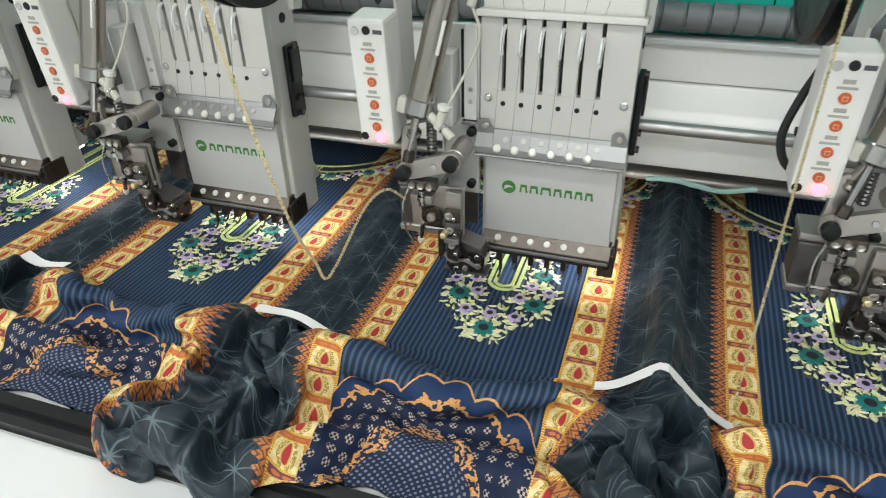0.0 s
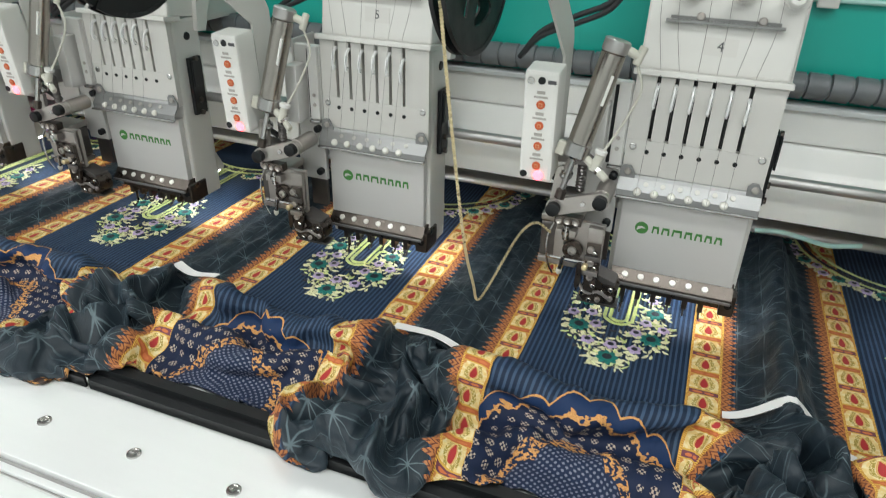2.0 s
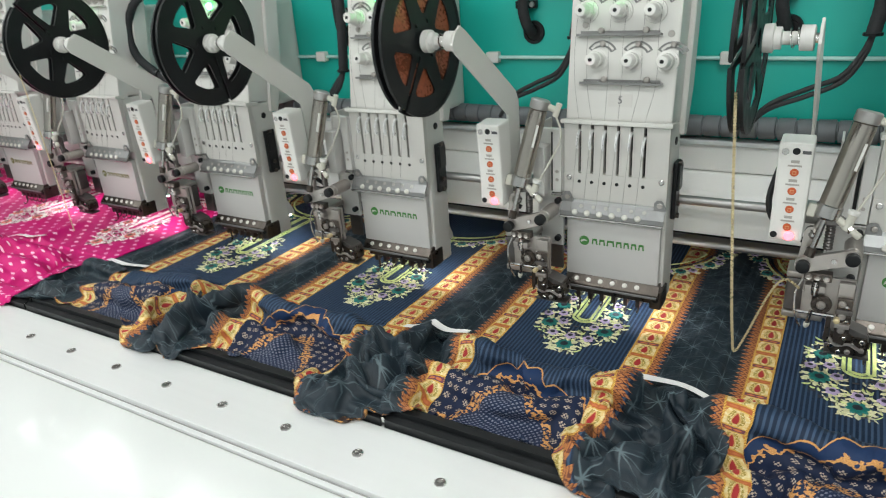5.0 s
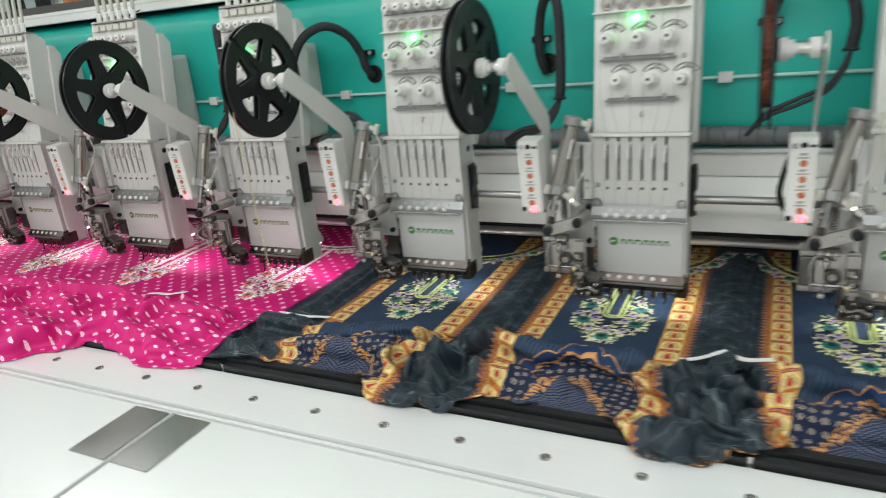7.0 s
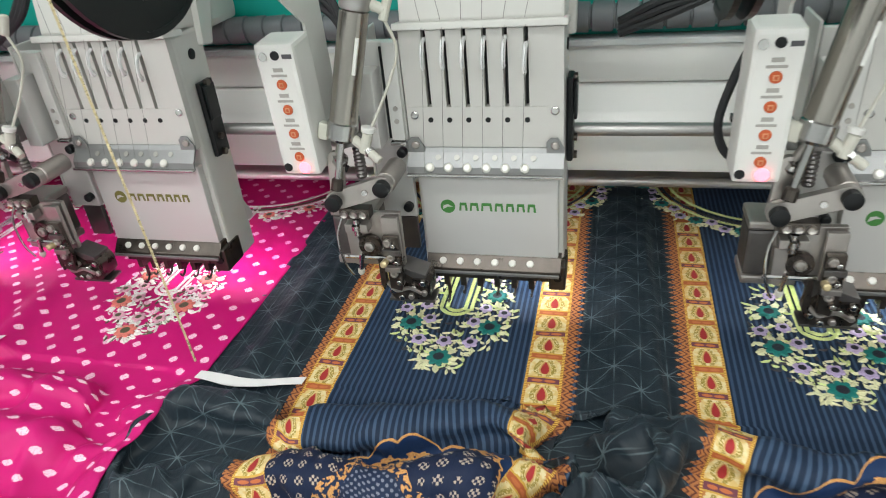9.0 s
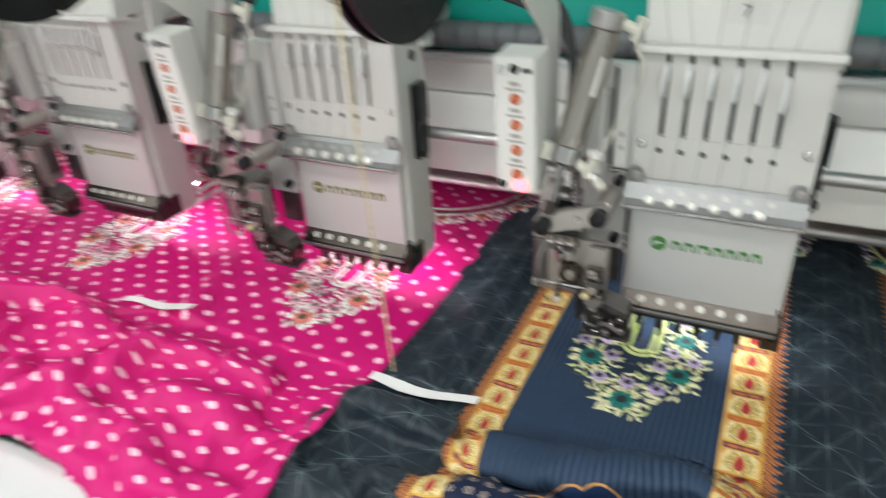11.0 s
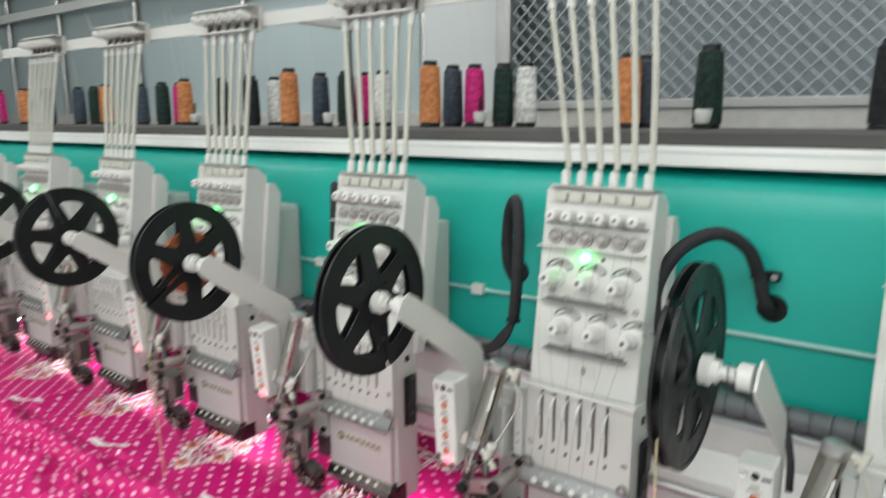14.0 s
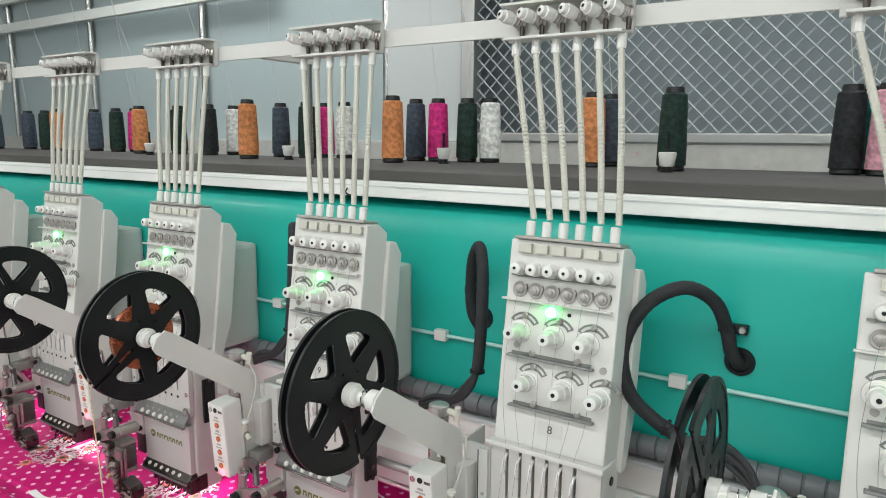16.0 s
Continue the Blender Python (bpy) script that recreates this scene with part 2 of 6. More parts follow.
def navy_cloth():
    """Printed cloth: pinstriped navy, tiled gold bands with rust fringes, charcoal star lattice, and a paisley medallion at each hem."""
    k = Nodes("printed_navy_cloth")
    x, y, _ = k.xyz(k.coords("UV"))
    u = k.wrap(x, -0.24, 0.16)          # across one repeat, from its head's middle
    grain = k.noise(k.vec(x, y), 900, 2)
    # pinstripes
    stripe = k.soft(k.sin(k.mul(x, 2 * math.pi / 0.0064)), -0.2, 0.7)
    navy = k.mix(stripe, (0.012, 0.023, 0.048), (0.044, 0.076, 0.132))
    # starbursts on charcoal, on a staggered lattice
    rays = None
    for ox, oy in ((0.0, 0.0), (0.0265, 0.031)):
        px, py = k.wrap(k.add(x, ox), -0.0265, 0.0265), k.wrap(k.add(y, oy), -0.031, 0.031)
        rad, ang = k.length(px, py), k.math("ARCTAN2", px, py)
        off = k.mul(k.absv(k.sin(k.mul(ang, 4.0))), rad)
        ray = k.mul(k.sub(1.0, k.soft(off, 0.0008, 0.0034)), k.sub(1.0, k.soft(rad, 0.004, 0.034)))
        rays = ray if rays is None else k.either(rays, ray)
    fade = k.soft(k.noise(k.vec(x, y), 22, 2), 0.30, 0.62)
    char = k.mix(k.mul(rays, k.add(0.5, k.mul(fade, 0.5))), (0.0115, 0.0200, 0.0280), (0.105, 0.142, 0.158))
    col = navy
    col = k.mix(k.either(k.less(u, -0.193), k.more(u, 0.104)), col, char)
    # gold bands
    for lo, hi, out in ((-0.182, -0.149, -0.196), (0.050, 0.089, 0.105)):
        mid, half = (lo + hi) / 2, (hi - lo) / 2
        w = k.mul(k.sub(u, mid), 1 / half)
        v = k.fract(k.mul(y, 1 / 0.040))
        base = k.mix(k.soft(k.noise(k.vec(x, y), 160, 2), 0.4, 0.62), (0.68, 0.50, 0.20), (0.74, 0.63, 0.36))
        t = k.math("MAXIMUM", k.math("MINIMUM", k.mul(k.sub(v, 0.12), 1 / 0.52), 1.0), 0.0)
        half_drop = k.mul(k.mul(k.math("SQRT", t), k.sub(1.0, t)), 0.64)
        aw = k.absv(w)
        speck = k.noise(k.vec(x, y), 520, 1.5)
        leaves = k.both(k.less(k.absv(k.sub(aw, k.add(half_drop, 0.24))), 0.13), k.both(k.more(speck, 0.46), k.less(v, 0.70)))
        base = k.mix(leaves, base, (0.34, 0.25, 0.055))
        corner = k.more(k.add(aw, k.mul(v, 1.1)), k.add(1.42, k.mul(k.sub(speck, 0.5), 0.3)))
        base = k.mix(corner, base, (0.52, 0.22, 0.065))
        rim = k.less(aw, k.add(half_drop, 0.07))
        drop = k.less(aw, k.sub(half_drop, 0.02))
        inside_t = k.between(v, 0.125, 0.635)
        base = k.mix(k.both(rim, inside_t), base, (0.58, 0.34, 0.12))
        base = k.mix(k.both(drop, inside_t), base, (0.38, 0.035, 0.035))
        odd = k.more(k.fract(k.mul(k.math("FLOOR", k.mul(y, 1 / 0.040)), 0.5)), 0.25)
        cap = k.more(v, 0.76)
        petal = k.less(k.length(k.sub(aw, 0.34), k.mul(k.sub(v, 0.87), 6.0)), 0.30)
        base = k.mix(cap, base, k.mix(petal, k.mix(odd, (0.44, 0.12, 0.04), (0.17, 0.055, 0.075)), (0.55, 0.16, 0.06)))
        seam = k.either(k.less(k.absv(k.sub(v, 0.755)), 0.022), k.either(k.less(v, 0.03), k.more(v, 0.97)))
        base = k.mix(seam, base, (0.60, 0.36, 0.07))
        bead = k.soft(k.sin(k.mul(y, 2 * math.pi / 0.0026)), -0.4, 0.6)
        edge = k.more(aw, 0.84)
        base = k.mix(edge, base, k.mix(bead, (0.40, 0.17, 0.03), (0.78, 0.50, 0.11)))
        col = k.mix(k.between(u, lo, hi), col, base)
        # rust fringe with a toothed outer edge
        a, b = (out, lo) if out < lo else (hi, out)
        far = k.mul(k.sub(u, lo if out < lo else hi), -1 if out < lo else 1)
        tooth = k.absv(k.sub(k.fract(k.mul(y, 1 / 0.0115)), 0.5))
        reach = k.add(0.007, k.mul(tooth, 0.020))
        fringe = k.both(k.between(u, min(a, b) - 0.004, max(a, b) + 0.004), k.both(k.more(far, 0.0), k.less(far, reach)))
        zag = k.less(k.absv(k.sub(k.fract(k.add(k.mul(far, 150), k.mul(tooth, 2.2))), 0.5)), 0.2)
        rust = k.mix(zag, (0.44, 0.17, 0.06), (0.15, 0.05, 0.03))
        col = k.mix(fringe, col, rust)
    # medallion at the hem: a scalloped arch with a scrolled gold border, sprigs, and a dotted inner arch
    cx = k.add(u, 0.05)
    acx = k.absv(cx)
    wob = k.mul(k.sub(k.noise(k.vec(x, y), 70, 2), 0.5), 0.006)
    lobe = k.mul(k.absv(k.sin(k.mul(acx, math.pi / 0.034))), 0.016)
    slope = k.add(k.mul(acx, 0.55), k.mul(k.mul(acx, acx), 4.0))
    d = k.add(k.sub(k.add(k.sub(-0.256, y), lobe), slope), wob)     # depth below the arch
    inside = k.both(k.more(d, 0.0), k.between(u, -0.151, 0.052))
    field = k.mix(k.more(d, 0.034), (0.012, 0.030, 0.085), (0.010, 0.017, 0.045))
    dots = k.mul(k.sin(k.mul(x, 2 * math.pi / 0.0044)), k.sin(k.mul(y, 2 * math.pi / 0.0060)))
    sprig = k.both(k.less(k.voronoi(k.vec(x, y), 66, "F1", 0.22), 0.31), k.more(dots, 0.02))
    gold = k.mix(k.soft(grain, 0.4, 0.6), (0.46, 0.20, 0.06), (0.66, 0.36, 0.13))
    field = k.mix(k.both(sprig, k.more(d, 0.046)), field, (0.42, 0.34, 0.27))
    scroll = k.math("MULTIPLY", k.sub(k.noise(k.vec(x, y), 120, 1), 0.5), 0.034)
    thick = k.absv(k.sub(d, k.add(0.033, scroll)))
    field = k.mix(k.less(thick, 0.0042), field, gold)
    field = k.mix(k.less(d, 0.0036), field, gold)
    din = k.sub(k.sub(d, 0.112), k.mul(acx, 0.75))
    leafy = k.both(k.less(k.absv(k.sub(din, -0.004)), 0.013), k.more(k.noise(k.vec(x, y), 210, 1.5), 0.5))
    field = k.mix(k.more(din, -0.017), field, (0.012, 0.022, 0.055))
    field = k.mix(leafy, field, gold)
    q = k.mul(k.sin(k.mul(k.add(x, y), 2 * math.pi / 0.015)), k.sin(k.mul(k.sub(x, y), 2 * math.pi / 0.015)))
    field = k.mix(k.both(k.more(din, 0.012), k.more(k.absv(q), 0.66)), field, (0.17, 0.18, 0.23))
    col = k.mix(inside, col, field)
    col = k.mix(k.less(x, -1.392), col, char)
    # dark hem with gold sprays
    hem = k.less(k.add(y, k.mul(k.sub(k.noise(k.vec(x, y), 9, 1), 0.5), 0.06)), -0.575)
    sprays = k.more(k.noise(k.vec(k.mul(x, 1.4), y), 190, 1.5), 0.535)
    col = k.mix(hem, col, k.mix(sprays, (0.030, 0.014, 0.010), (0.50, 0.24, 0.07)))
    k.bump(k.add(k.add(grain, k.mul(stripe, 0.6)), k.mul(k.noise(k.vec(x, y), 55, 2), 5.0)), 0.25, 0.0009)
    satin = k.either(k.less(x, -1.392), k.either(k.less(u, -0.193), k.more(u, 0.104)))
    gloss = k.mix(satin, (0.58, 0.58, 0.58), (0.48, 0.48, 0.48))
    return k.done(col, gloss, Specular_IOR_Level=k.add(0.18, k.mul(satin, 0.14)), Sheen_Weight=k.add(0.02, k.mul(satin, 0.06)), Sheen_Roughness=0.4, Sheen_Tint=(0.55, 0.82, 1.0))


def dotted_cloth(name, ground, dark, dot, pitch):
    """Cloth printed with a diamond lattice of small woven spots."""
    k = Nodes(name)
    x, y, _ = k.xyz(k.coords("UV"))
    wob = k.mul(k.sub(k.noise(k.vec(x, y), 40, 1), 0.5), 0.003)
    a = k.mul(k.add(k.add(x, y), wob), 1 / pitch)
    b = k.mul(k.add(k.sub(x, y), wob), 1 / pitch)
    fa, fb = k.sub(k.fract(a), 0.5), k.sub(k.fract(b), 0.5)
    d = k.math("POWER", k.add(k.math("POWER", k.absv(fa), 3.0), k.math("POWER", k.absv(fb), 3.0)), 1 / 3)
    ragged = k.mul(k.sub(k.noise(k.vec(x, y), 520, 2), 0.5), 0.12)
    spot = k.less(k.add(d, ragged), 0.165)
    hole = k.more(k.noise(k.vec(x, y), 700, 1), 0.60)
    col = k.mix(k.noise(k.vec(x, y), 14, 3), dark, ground)
    col = k.mix(k.both(spot, k.sub(1.0, k.mul(hole, 0.7))), col, dot)
    k.bump(k.noise(k.vec(x, y), 800, 2), 0.2, 0.0006)
    return k.done(col, 0.52, Specular_IOR_Level=0.3)


M["navy"] = navy_cloth()
M["pink"] = dotted_cloth("spotted_magenta_cloth", (0.62, 0.006, 0.18), (0.50, 0.004, 0.135), (0.88, 0.58, 0.70), 0.042)
M["purple"] = dotted_cloth("spotted_violet_cloth", (0.16, 0.07, 0.42), (0.12, 0.05, 0.33), (0.03, 0.22, 0.34), 0.05)
STITCH = {n: worn("stitch_" + n, c, 0.5, grain=0.3, scale=700, bump=0.5) for n, c in dict(
    lime=(0.55, 0.62, 0.25), cream=(0.64, 0.62, 0.38), teal=(0.01, 0.17, 0.15), lilac=(0.46, 0.36, 0.56), dark=(0.02, 0.02, 0.03),
    white=(0.80, 0.76, 0.72), coral=(0.72, 0.20, 0.16), rosy=(0.72, 0.40, 0.48), olive=(0.10, 0.09, 0.05)).items()}


# ---------------------------------------------------------------- mesh helpers
def part(name, bm, material, parent=None, label="", smooth=False):
    me = bpy.data.meshes.new(name)
    bmesh.ops.recalc_face_normals(bm, faces=bm.faces)
    bm.to_mesh(me)
    bm.free()
    for mat in material if isinstance(material, list) else [material]:
        me.materials.append(mat)
    if smooth:
        me.polygons.foreach_set("use_smooth", [True] * len(me.polygons))
        me.set_sharp_from_angle(angle=radians(40))
    ob = new(name, me)
    if parent is not None:
        ob.parent = parent
    if label:
        ob["label"] = label
    return ob


def again(ob, m):
    """Another piece on the same mesh, under the same parent."""
    o = ob.copy()
    scene.collection.objects.link(o)
    o.matrix_basis = m
    return o


def box(x0, x1, y0, y1, z0, z1, bevel=0.0, bm=None, m=None):
    bm = bm or bmesh.new()
    vs = [bm.verts.new((x, y, z)) for z in (z0, z1) for y in (y0, y1) for x in (x0, x1)]
    fs = [bm.faces.new([vs[i] for i in f]) for f in ((0, 2, 3, 1), (4, 5, 7, 6), (0, 1, 5, 4), (2, 6, 7, 3), (0, 4, 6, 2), (1, 3, 7, 5))]
    if bevel:
        bmesh.ops.bevel(bm, geom=list({e for f in fs for e in f.edges}), offset=bevel, segments=2, affect="EDGES", profile=0.6)
    if m is not None:
        bmesh.ops.transform(bm, matrix=m, verts=bm.verts)
    return bm


def prism(points, axis, lo, hi, bevel=0.0, bm=None):
    """An outline in the plane across the axis, drawn out from lo to hi. x: (y, z), y: (x, z), z: (x, y)."""
    bm = bm or bmesh.new()

    def at(p, d):
        return {"x": (d, p[0], p[1]), "y": (p[0], d, p[1]), "z": (p[0], p[1], d)}[axis]
    a, b = [bm.verts.new(at(p, lo)) for p in points], [bm.verts.new(at(p, hi)) for p in points]
    n = len(points)
    fs = [bm.faces.new(a), bm.faces.new(b)] + [bm.faces.new((a[i], a[(i + 1) % n], b[(i + 1) % n], b[i])) for i in range(n)]
    if bevel:
        bmesh.ops.bevel(bm, geom=list({e for f in fs for e in f.edges}), offset=bevel, segments=2, affect="EDGES", profile=0.6)
    return bm


def lathe(profile, p0, direction, segs=20, bm=None, flutes=None):
    """A turned body: profile rows of (distance along, radius)."""
    bm = bm or bmesh.new()
    d = Vector(direction).normalized()
    q = d.to_track_quat("Z", "Y").to_matrix()
    rings = []
    for s, r in profile:
        c = Vector(p0) + d * s
        low = 0.91 if flutes and flutes[0] <= s <= flutes[1] else 1.0
        rings.append([bm.verts.new(c + q @ (Vector((math.cos(2 * math.pi * i / segs), math.sin(2 * math.pi * i / segs), 0)) * r * (low if i % 2 else 1.0))) for i in range(segs)])
    for a, b in zip(rings, rings[1:]):
        for i in range(segs):
            bm.faces.new((a[i], a[(i + 1) % segs], b[(i + 1) % segs], b[i]))
    bm.faces.new(rings[0])
    bm.faces.new(rings[-1])
    return bm


def rod(p0, p1, r, segs=14, bm=None, chamfer=0.0):
    v = Vector(p1) - Vector(p0)
    n = v.length
    prof = [(0, r - chamfer), (chamfer, r), (n - chamfer, r), (n, r - chamfer)] if chamfer else [(0, r), (n, r)]
    return lathe(prof, p0, v, segs, bm)


def smooth_path(points, steps=8):
    """A soft line through the points."""
    pts = [Vector(p) for p in points]
    pts = [2 * pts[0] - pts[1], *pts, 2 * pts[-1] - pts[-2]]
    out = []
    for a, b, c, d in zip(pts, pts[1:], pts[2:], pts[3:]):
        for i in range(steps):
            t = i / steps
            out.append(0.5 * (2 * b + (c - a) * t + (2 * a - 5 * b + 4 * c - d) * t * t + (3 * b - a - 3 * c + d) * t ** 3))
    return out + [pts[-2]]


def hose(points, r, segs=10, ribs=0.0, bm=None, steps=8, flat=1.0):
    """A hose along a soft line; ribs: how far every other ring stands in."""
    bm = bm or bmesh.new()
    path = smooth_path(points, steps)
    rings = []
    side = Vector((1, 0, 0.01))
    for i, p in enumerate(path):
        t = (path[min(i + 1, len(path) - 1)] - path[max(i - 1, 0)]).normalized()
        side = (side - t * side.dot(t)).normalized()
        up = t.cross(side)
        rad = r - (ribs if i % 2 else 0)
        rings.append([bm.verts.new(p + side * rad * math.cos(2 * math.pi * j / segs) + up * rad * flat * math.sin(2 * math.pi * j / segs)) for j in range(segs)])
    for a, b in zip(rings, rings[1:]):
        for j in range(segs):
            bm.faces.new((a[j], a[(j + 1) % segs], b[(j + 1) % segs], b[j]))
    bm.faces.new(rings[0])
    bm.faces.new(rings[-1])
    return bm


def lettering(name, words, size, m, material, parent):
    curve = bpy.data.curves.new(name, "FONT")
    curve.body, curve.size, curve.align_x, curve.align_y, curve.extrude = words, size, "CENTER", "CENTER", 0.0002
    tmp = new(name, curve)
    bpy.context.view_layer.update()
    me = bpy.data.meshes.new_from_object(tmp.evaluated_get(bpy.context.evaluated_depsgraph_get()))
    bpy.data.objects.remove(tmp)
    me.materials.clear()
    me.materials.append(material)
    ob = new(name, me)
    ob.parent, ob.matrix_basis = parent, m
    return ob


FRONT = pose(0, 0, 0, 90)  # lays writing upright, to be read from the operator's side


# ---------------------------------------------------------------- setting
X0, X1 = -7.2, 2.6


def setting(name, bm, material, label, category, smooth=False):
    return tagged(part(name, bm, material, None, label, smooth), category=category, kind="structure")


setting("floor", box(X0, X1, -3.6, 1.6, -1.0, -0.9), M["floor"], "grey concrete workshop floor under the machine", "floor")
setting("ceiling", box(X0, X1, -3.6, 1.6, 2.0, 2.1), M["ceiling"], "white painted workshop ceiling above the machine", "ceiling")
setting("wall_south", box(X0, X1, -3.7, -3.6, -0.9, 2.0), M["pale"], "pale plain workshop wall behind the operator", "wall")
setting("wall_east", box(X1, X1 + 0.1, -3.6, 1.6, -0.9, 2.0), M["pale"], "pale plain end wall of the workshop", "wall")
setting("wall_west", box(X0 - 0.1, X0, -3.6, 1.6, -0.9, 2.0), M["pale"], "pale plain end wall of the workshop", "wall")
setting("wall_north_ledge", box(X0, X1, 1.17, 1.35, -0.9, 0.735, 0.006), M["plaster"], "rough grey plaster ledge with bare brick patches", "wall")
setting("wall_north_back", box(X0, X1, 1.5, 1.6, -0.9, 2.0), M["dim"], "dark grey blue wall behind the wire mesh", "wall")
setting("wall_north_panel", box(X0, -2.78, 1.22, 1.28, 0.735, 2.0), M["wall"], "grey blue sheet partition with pale upright joints", "wall")
setting("wall_north_pier", box(-2.775, -2.46, 1.19, 1.30, 0.735, 2.0, 0.004), M["pale"], "pale grey wall pier beside the wire mesh", "wall")
for px in (-6.1, -5.441, -4.635, -3.776, -2.779):
    setting("partition_post", rod((px, 1.20, 0.74), (px, 1.20, 2.0), 0.015, 14), M["steel"], "thin round steel post before the partition", "post", True)
for z in (1.30, 1.45):
    setting("partition_rail", prism([(1.150, z), (1.150, z + 0.045), (1.182, z + 0.045), (1.182, z + 0.038), (1.158, z + 0.038), (1.158, z + 0.007), (1.182, z + 0.007), (1.182, z)], "x", X0, -3.3), M["enamel"], "white painted channel rail along the partition", "rail")
setting("mesh_post", box(-2.455, -2.405, 1.17, 1.22, 0.735, 2.0, 0.004), M["zinc"], "grey steel upright at the mesh's edge", "post")
setting("mesh_sill", box(-2.40, X1, 1.165, 1.215, 0.737, 0.765, 0.004), M["zinc"], "grey painted steel sill under the wire mesh", "sill")


def wire_mesh():
    bm = bmesh.new()
    x0, x1, z0, z1, s = -2.40, 0.6, 0.765, 1.85, 0.047
    for sgn in (1, -1):
        n = int((x1 - x0 + (z1 - z0)) / s) + 2
        for i in range(n):
            c = x0 - (z1 - z0) + i * s if sgn > 0 else x0 + i * s
            a, b = z0, z1
            xa, xb = (c, c + (b - a)) if sgn > 0 else (c, c - (b - a))
            ta, tb = 0.0, 1.0
            d = xb - xa
            for lim, up in ((x0, False), (x1, True)):
                t = (lim - xa) / d
                if (d > 0) == up:
                    tb = min(tb, t)
                else:
                    ta = max(ta, t)
            if tb - ta < 0.01:
                continue
            p, q = (xa + d * ta, 1.19 + 0.004 * sgn, a + (b - a) * ta), (xa + d * tb, 1.19 + 0.004 * sgn, a + (b - a) * tb)
            rod(p, q, 0.0031, 5, bm)
    return tagged(part("wire_mesh", bm, M["wire"], None, "galvanised diamond wire mesh screening a window opening"), category="wire mesh", kind="structure")


wire_mesh()


def ceiling_light(x, y):
    e = new("ceiling_light")
    e.matrix_world = pose(x, y, 1.95)
    part("housing", box(-0.98, 0.98, -0.15, 0.15, 0.012, 0.05, 0.006), M["white"], e)
    part("diffuser", box(-0.95, 0.95, -0.125, 0.125, 0.0, 0.011), M["lamp"], e, "glowing white diffuser")
    return tagged(e, "long white fluorescent light fixed to the ceiling", "ceiling light", "ceiling lights")


for lx, ly, _ in LAMPS:
    ceiling_light(lx, ly)


# ---------------------------------------------------------------- machine frame
MX0, MX1 = -6.4, 1.5


def machine_bed():
    """The white boards of the work table with their legs."""
    e = new("work_table")
    part("rear_board", box(MX0, MX1, -0.3535, 0.75, -0.034, -0.004, 0.002), M["table"], e)
    seam = -1.436
    part("front_board", box(MX0, -3.034, -1.05, -0.4815, -0.034, -0.002, 0.003), M["table"], e)
    part("front_board", box(-3.026, seam - 0.004, -1.05, -0.4815, -0.034, -0.002, 0.003), M["table"], e)
    part("front_board", box(seam + 0.004, MX1, -1.05, -0.4815, -0.034, -0.002, 0.003), M["table"], e)
    for s0 in (seam, -3.03):
        part("joint_gap", box(s0 - 0.0035, s0 + 0.0035, -1.04, -0.49, -0.03, -0.008), M["black"], e, "dark gap between boards")
    for a, b in ((seam - 0.082, seam - 0.006), (seam + 0.006, seam + 0.082), (-3.112, -3.036), (-3.024, -2.948)):
        part("joint_plate", box(a, b, -0.615, -0.489, -0.0019, 0.0006, 0.0006), M["steel"], e, "brushed steel joint plate")
    for x in (-6.2, -4.4, -2.6, -0.8, 1.2):
        for y in (-0.95, 0.6):
            part("leg", box(x - 0.03, x + 0.03, y - 0.03, y + 0.03, -0.9, -0.035, 0.004), M["white"], e)
    tagged(e, "long white laminate work table of the embroidery machine", "table")
    s = new("table_edge_strip")
    part("strip", box(MX0, MX1, -0.463, -0.3545, -0.033, 0.0, 0.0015), M["alu"], s, "brushed aluminium strip")
    part("groove", box(MX0, MX1, -0.4805, -0.464, -0.034, -0.007), M["zinc"], s, "shadowed slide groove")
    part("lip", box(MX0, MX1, -0.478, -0.4705, -0.007, -0.0015, 0.001), M["alu"], s)
    bm = lathe([(0, 0.0075), (0.0018, 0.0072), (0.0026, 0.005), (0.0016, 0.0035), (0.0016, 0.0005)], (0, 0, 0), (0, 0, 1), 18)
    screw = part("screw", bm, M["steel"], s, "", True)
    i0 = int((MX0 + 0.594) / 0.1232)
    screw.matrix_basis = pose(-0.594 + i0 * 0.1232, -0.413, 0.0)
    for i in range(i0 + 1, int((MX1 + 0.594) / 0.1232)):
        again(screw, pose(-0.594 + i * 0.1232, -0.413, 0.0, 0, 0, 37 * i))
    tagged(s, "brushed aluminium edge strip with countersunk screws", "edge strip")


machine_bed()


def hoop_frame():
    """The black border bar that holds the cloth, in lengths with joints."""
    e = new("border_frame")
    x = MX0
    lengths = [1.2, 1.3, 1.06, 0.93, 0.455, 0.86, 0.9, 1.2]
    for n, w in enumerate(lengths):
        a, b = x, min(x + w - 0.006, MX1)
        bm = prism([(-0.351, -0.003), (-0.351, 0.010), (-0.342, 0.0125), (-0.341, 0.0095), (-0.336, 0.0095), (-0.335, 0.0165), (-0.321, 0.0165), (-0.319, 0.014), (-0.319, -0.003)], "x", a, b)
        part("bar", bm, M["black"], e)
        part("joint", box(b + 0.0005, b + 0.0055, -0.3495, -0.320, -0.003, 0.012), M["steel"], e)
        x += w
    tagged(e, "black border frame bar along the work table", "frame bar")


hoop_frame()


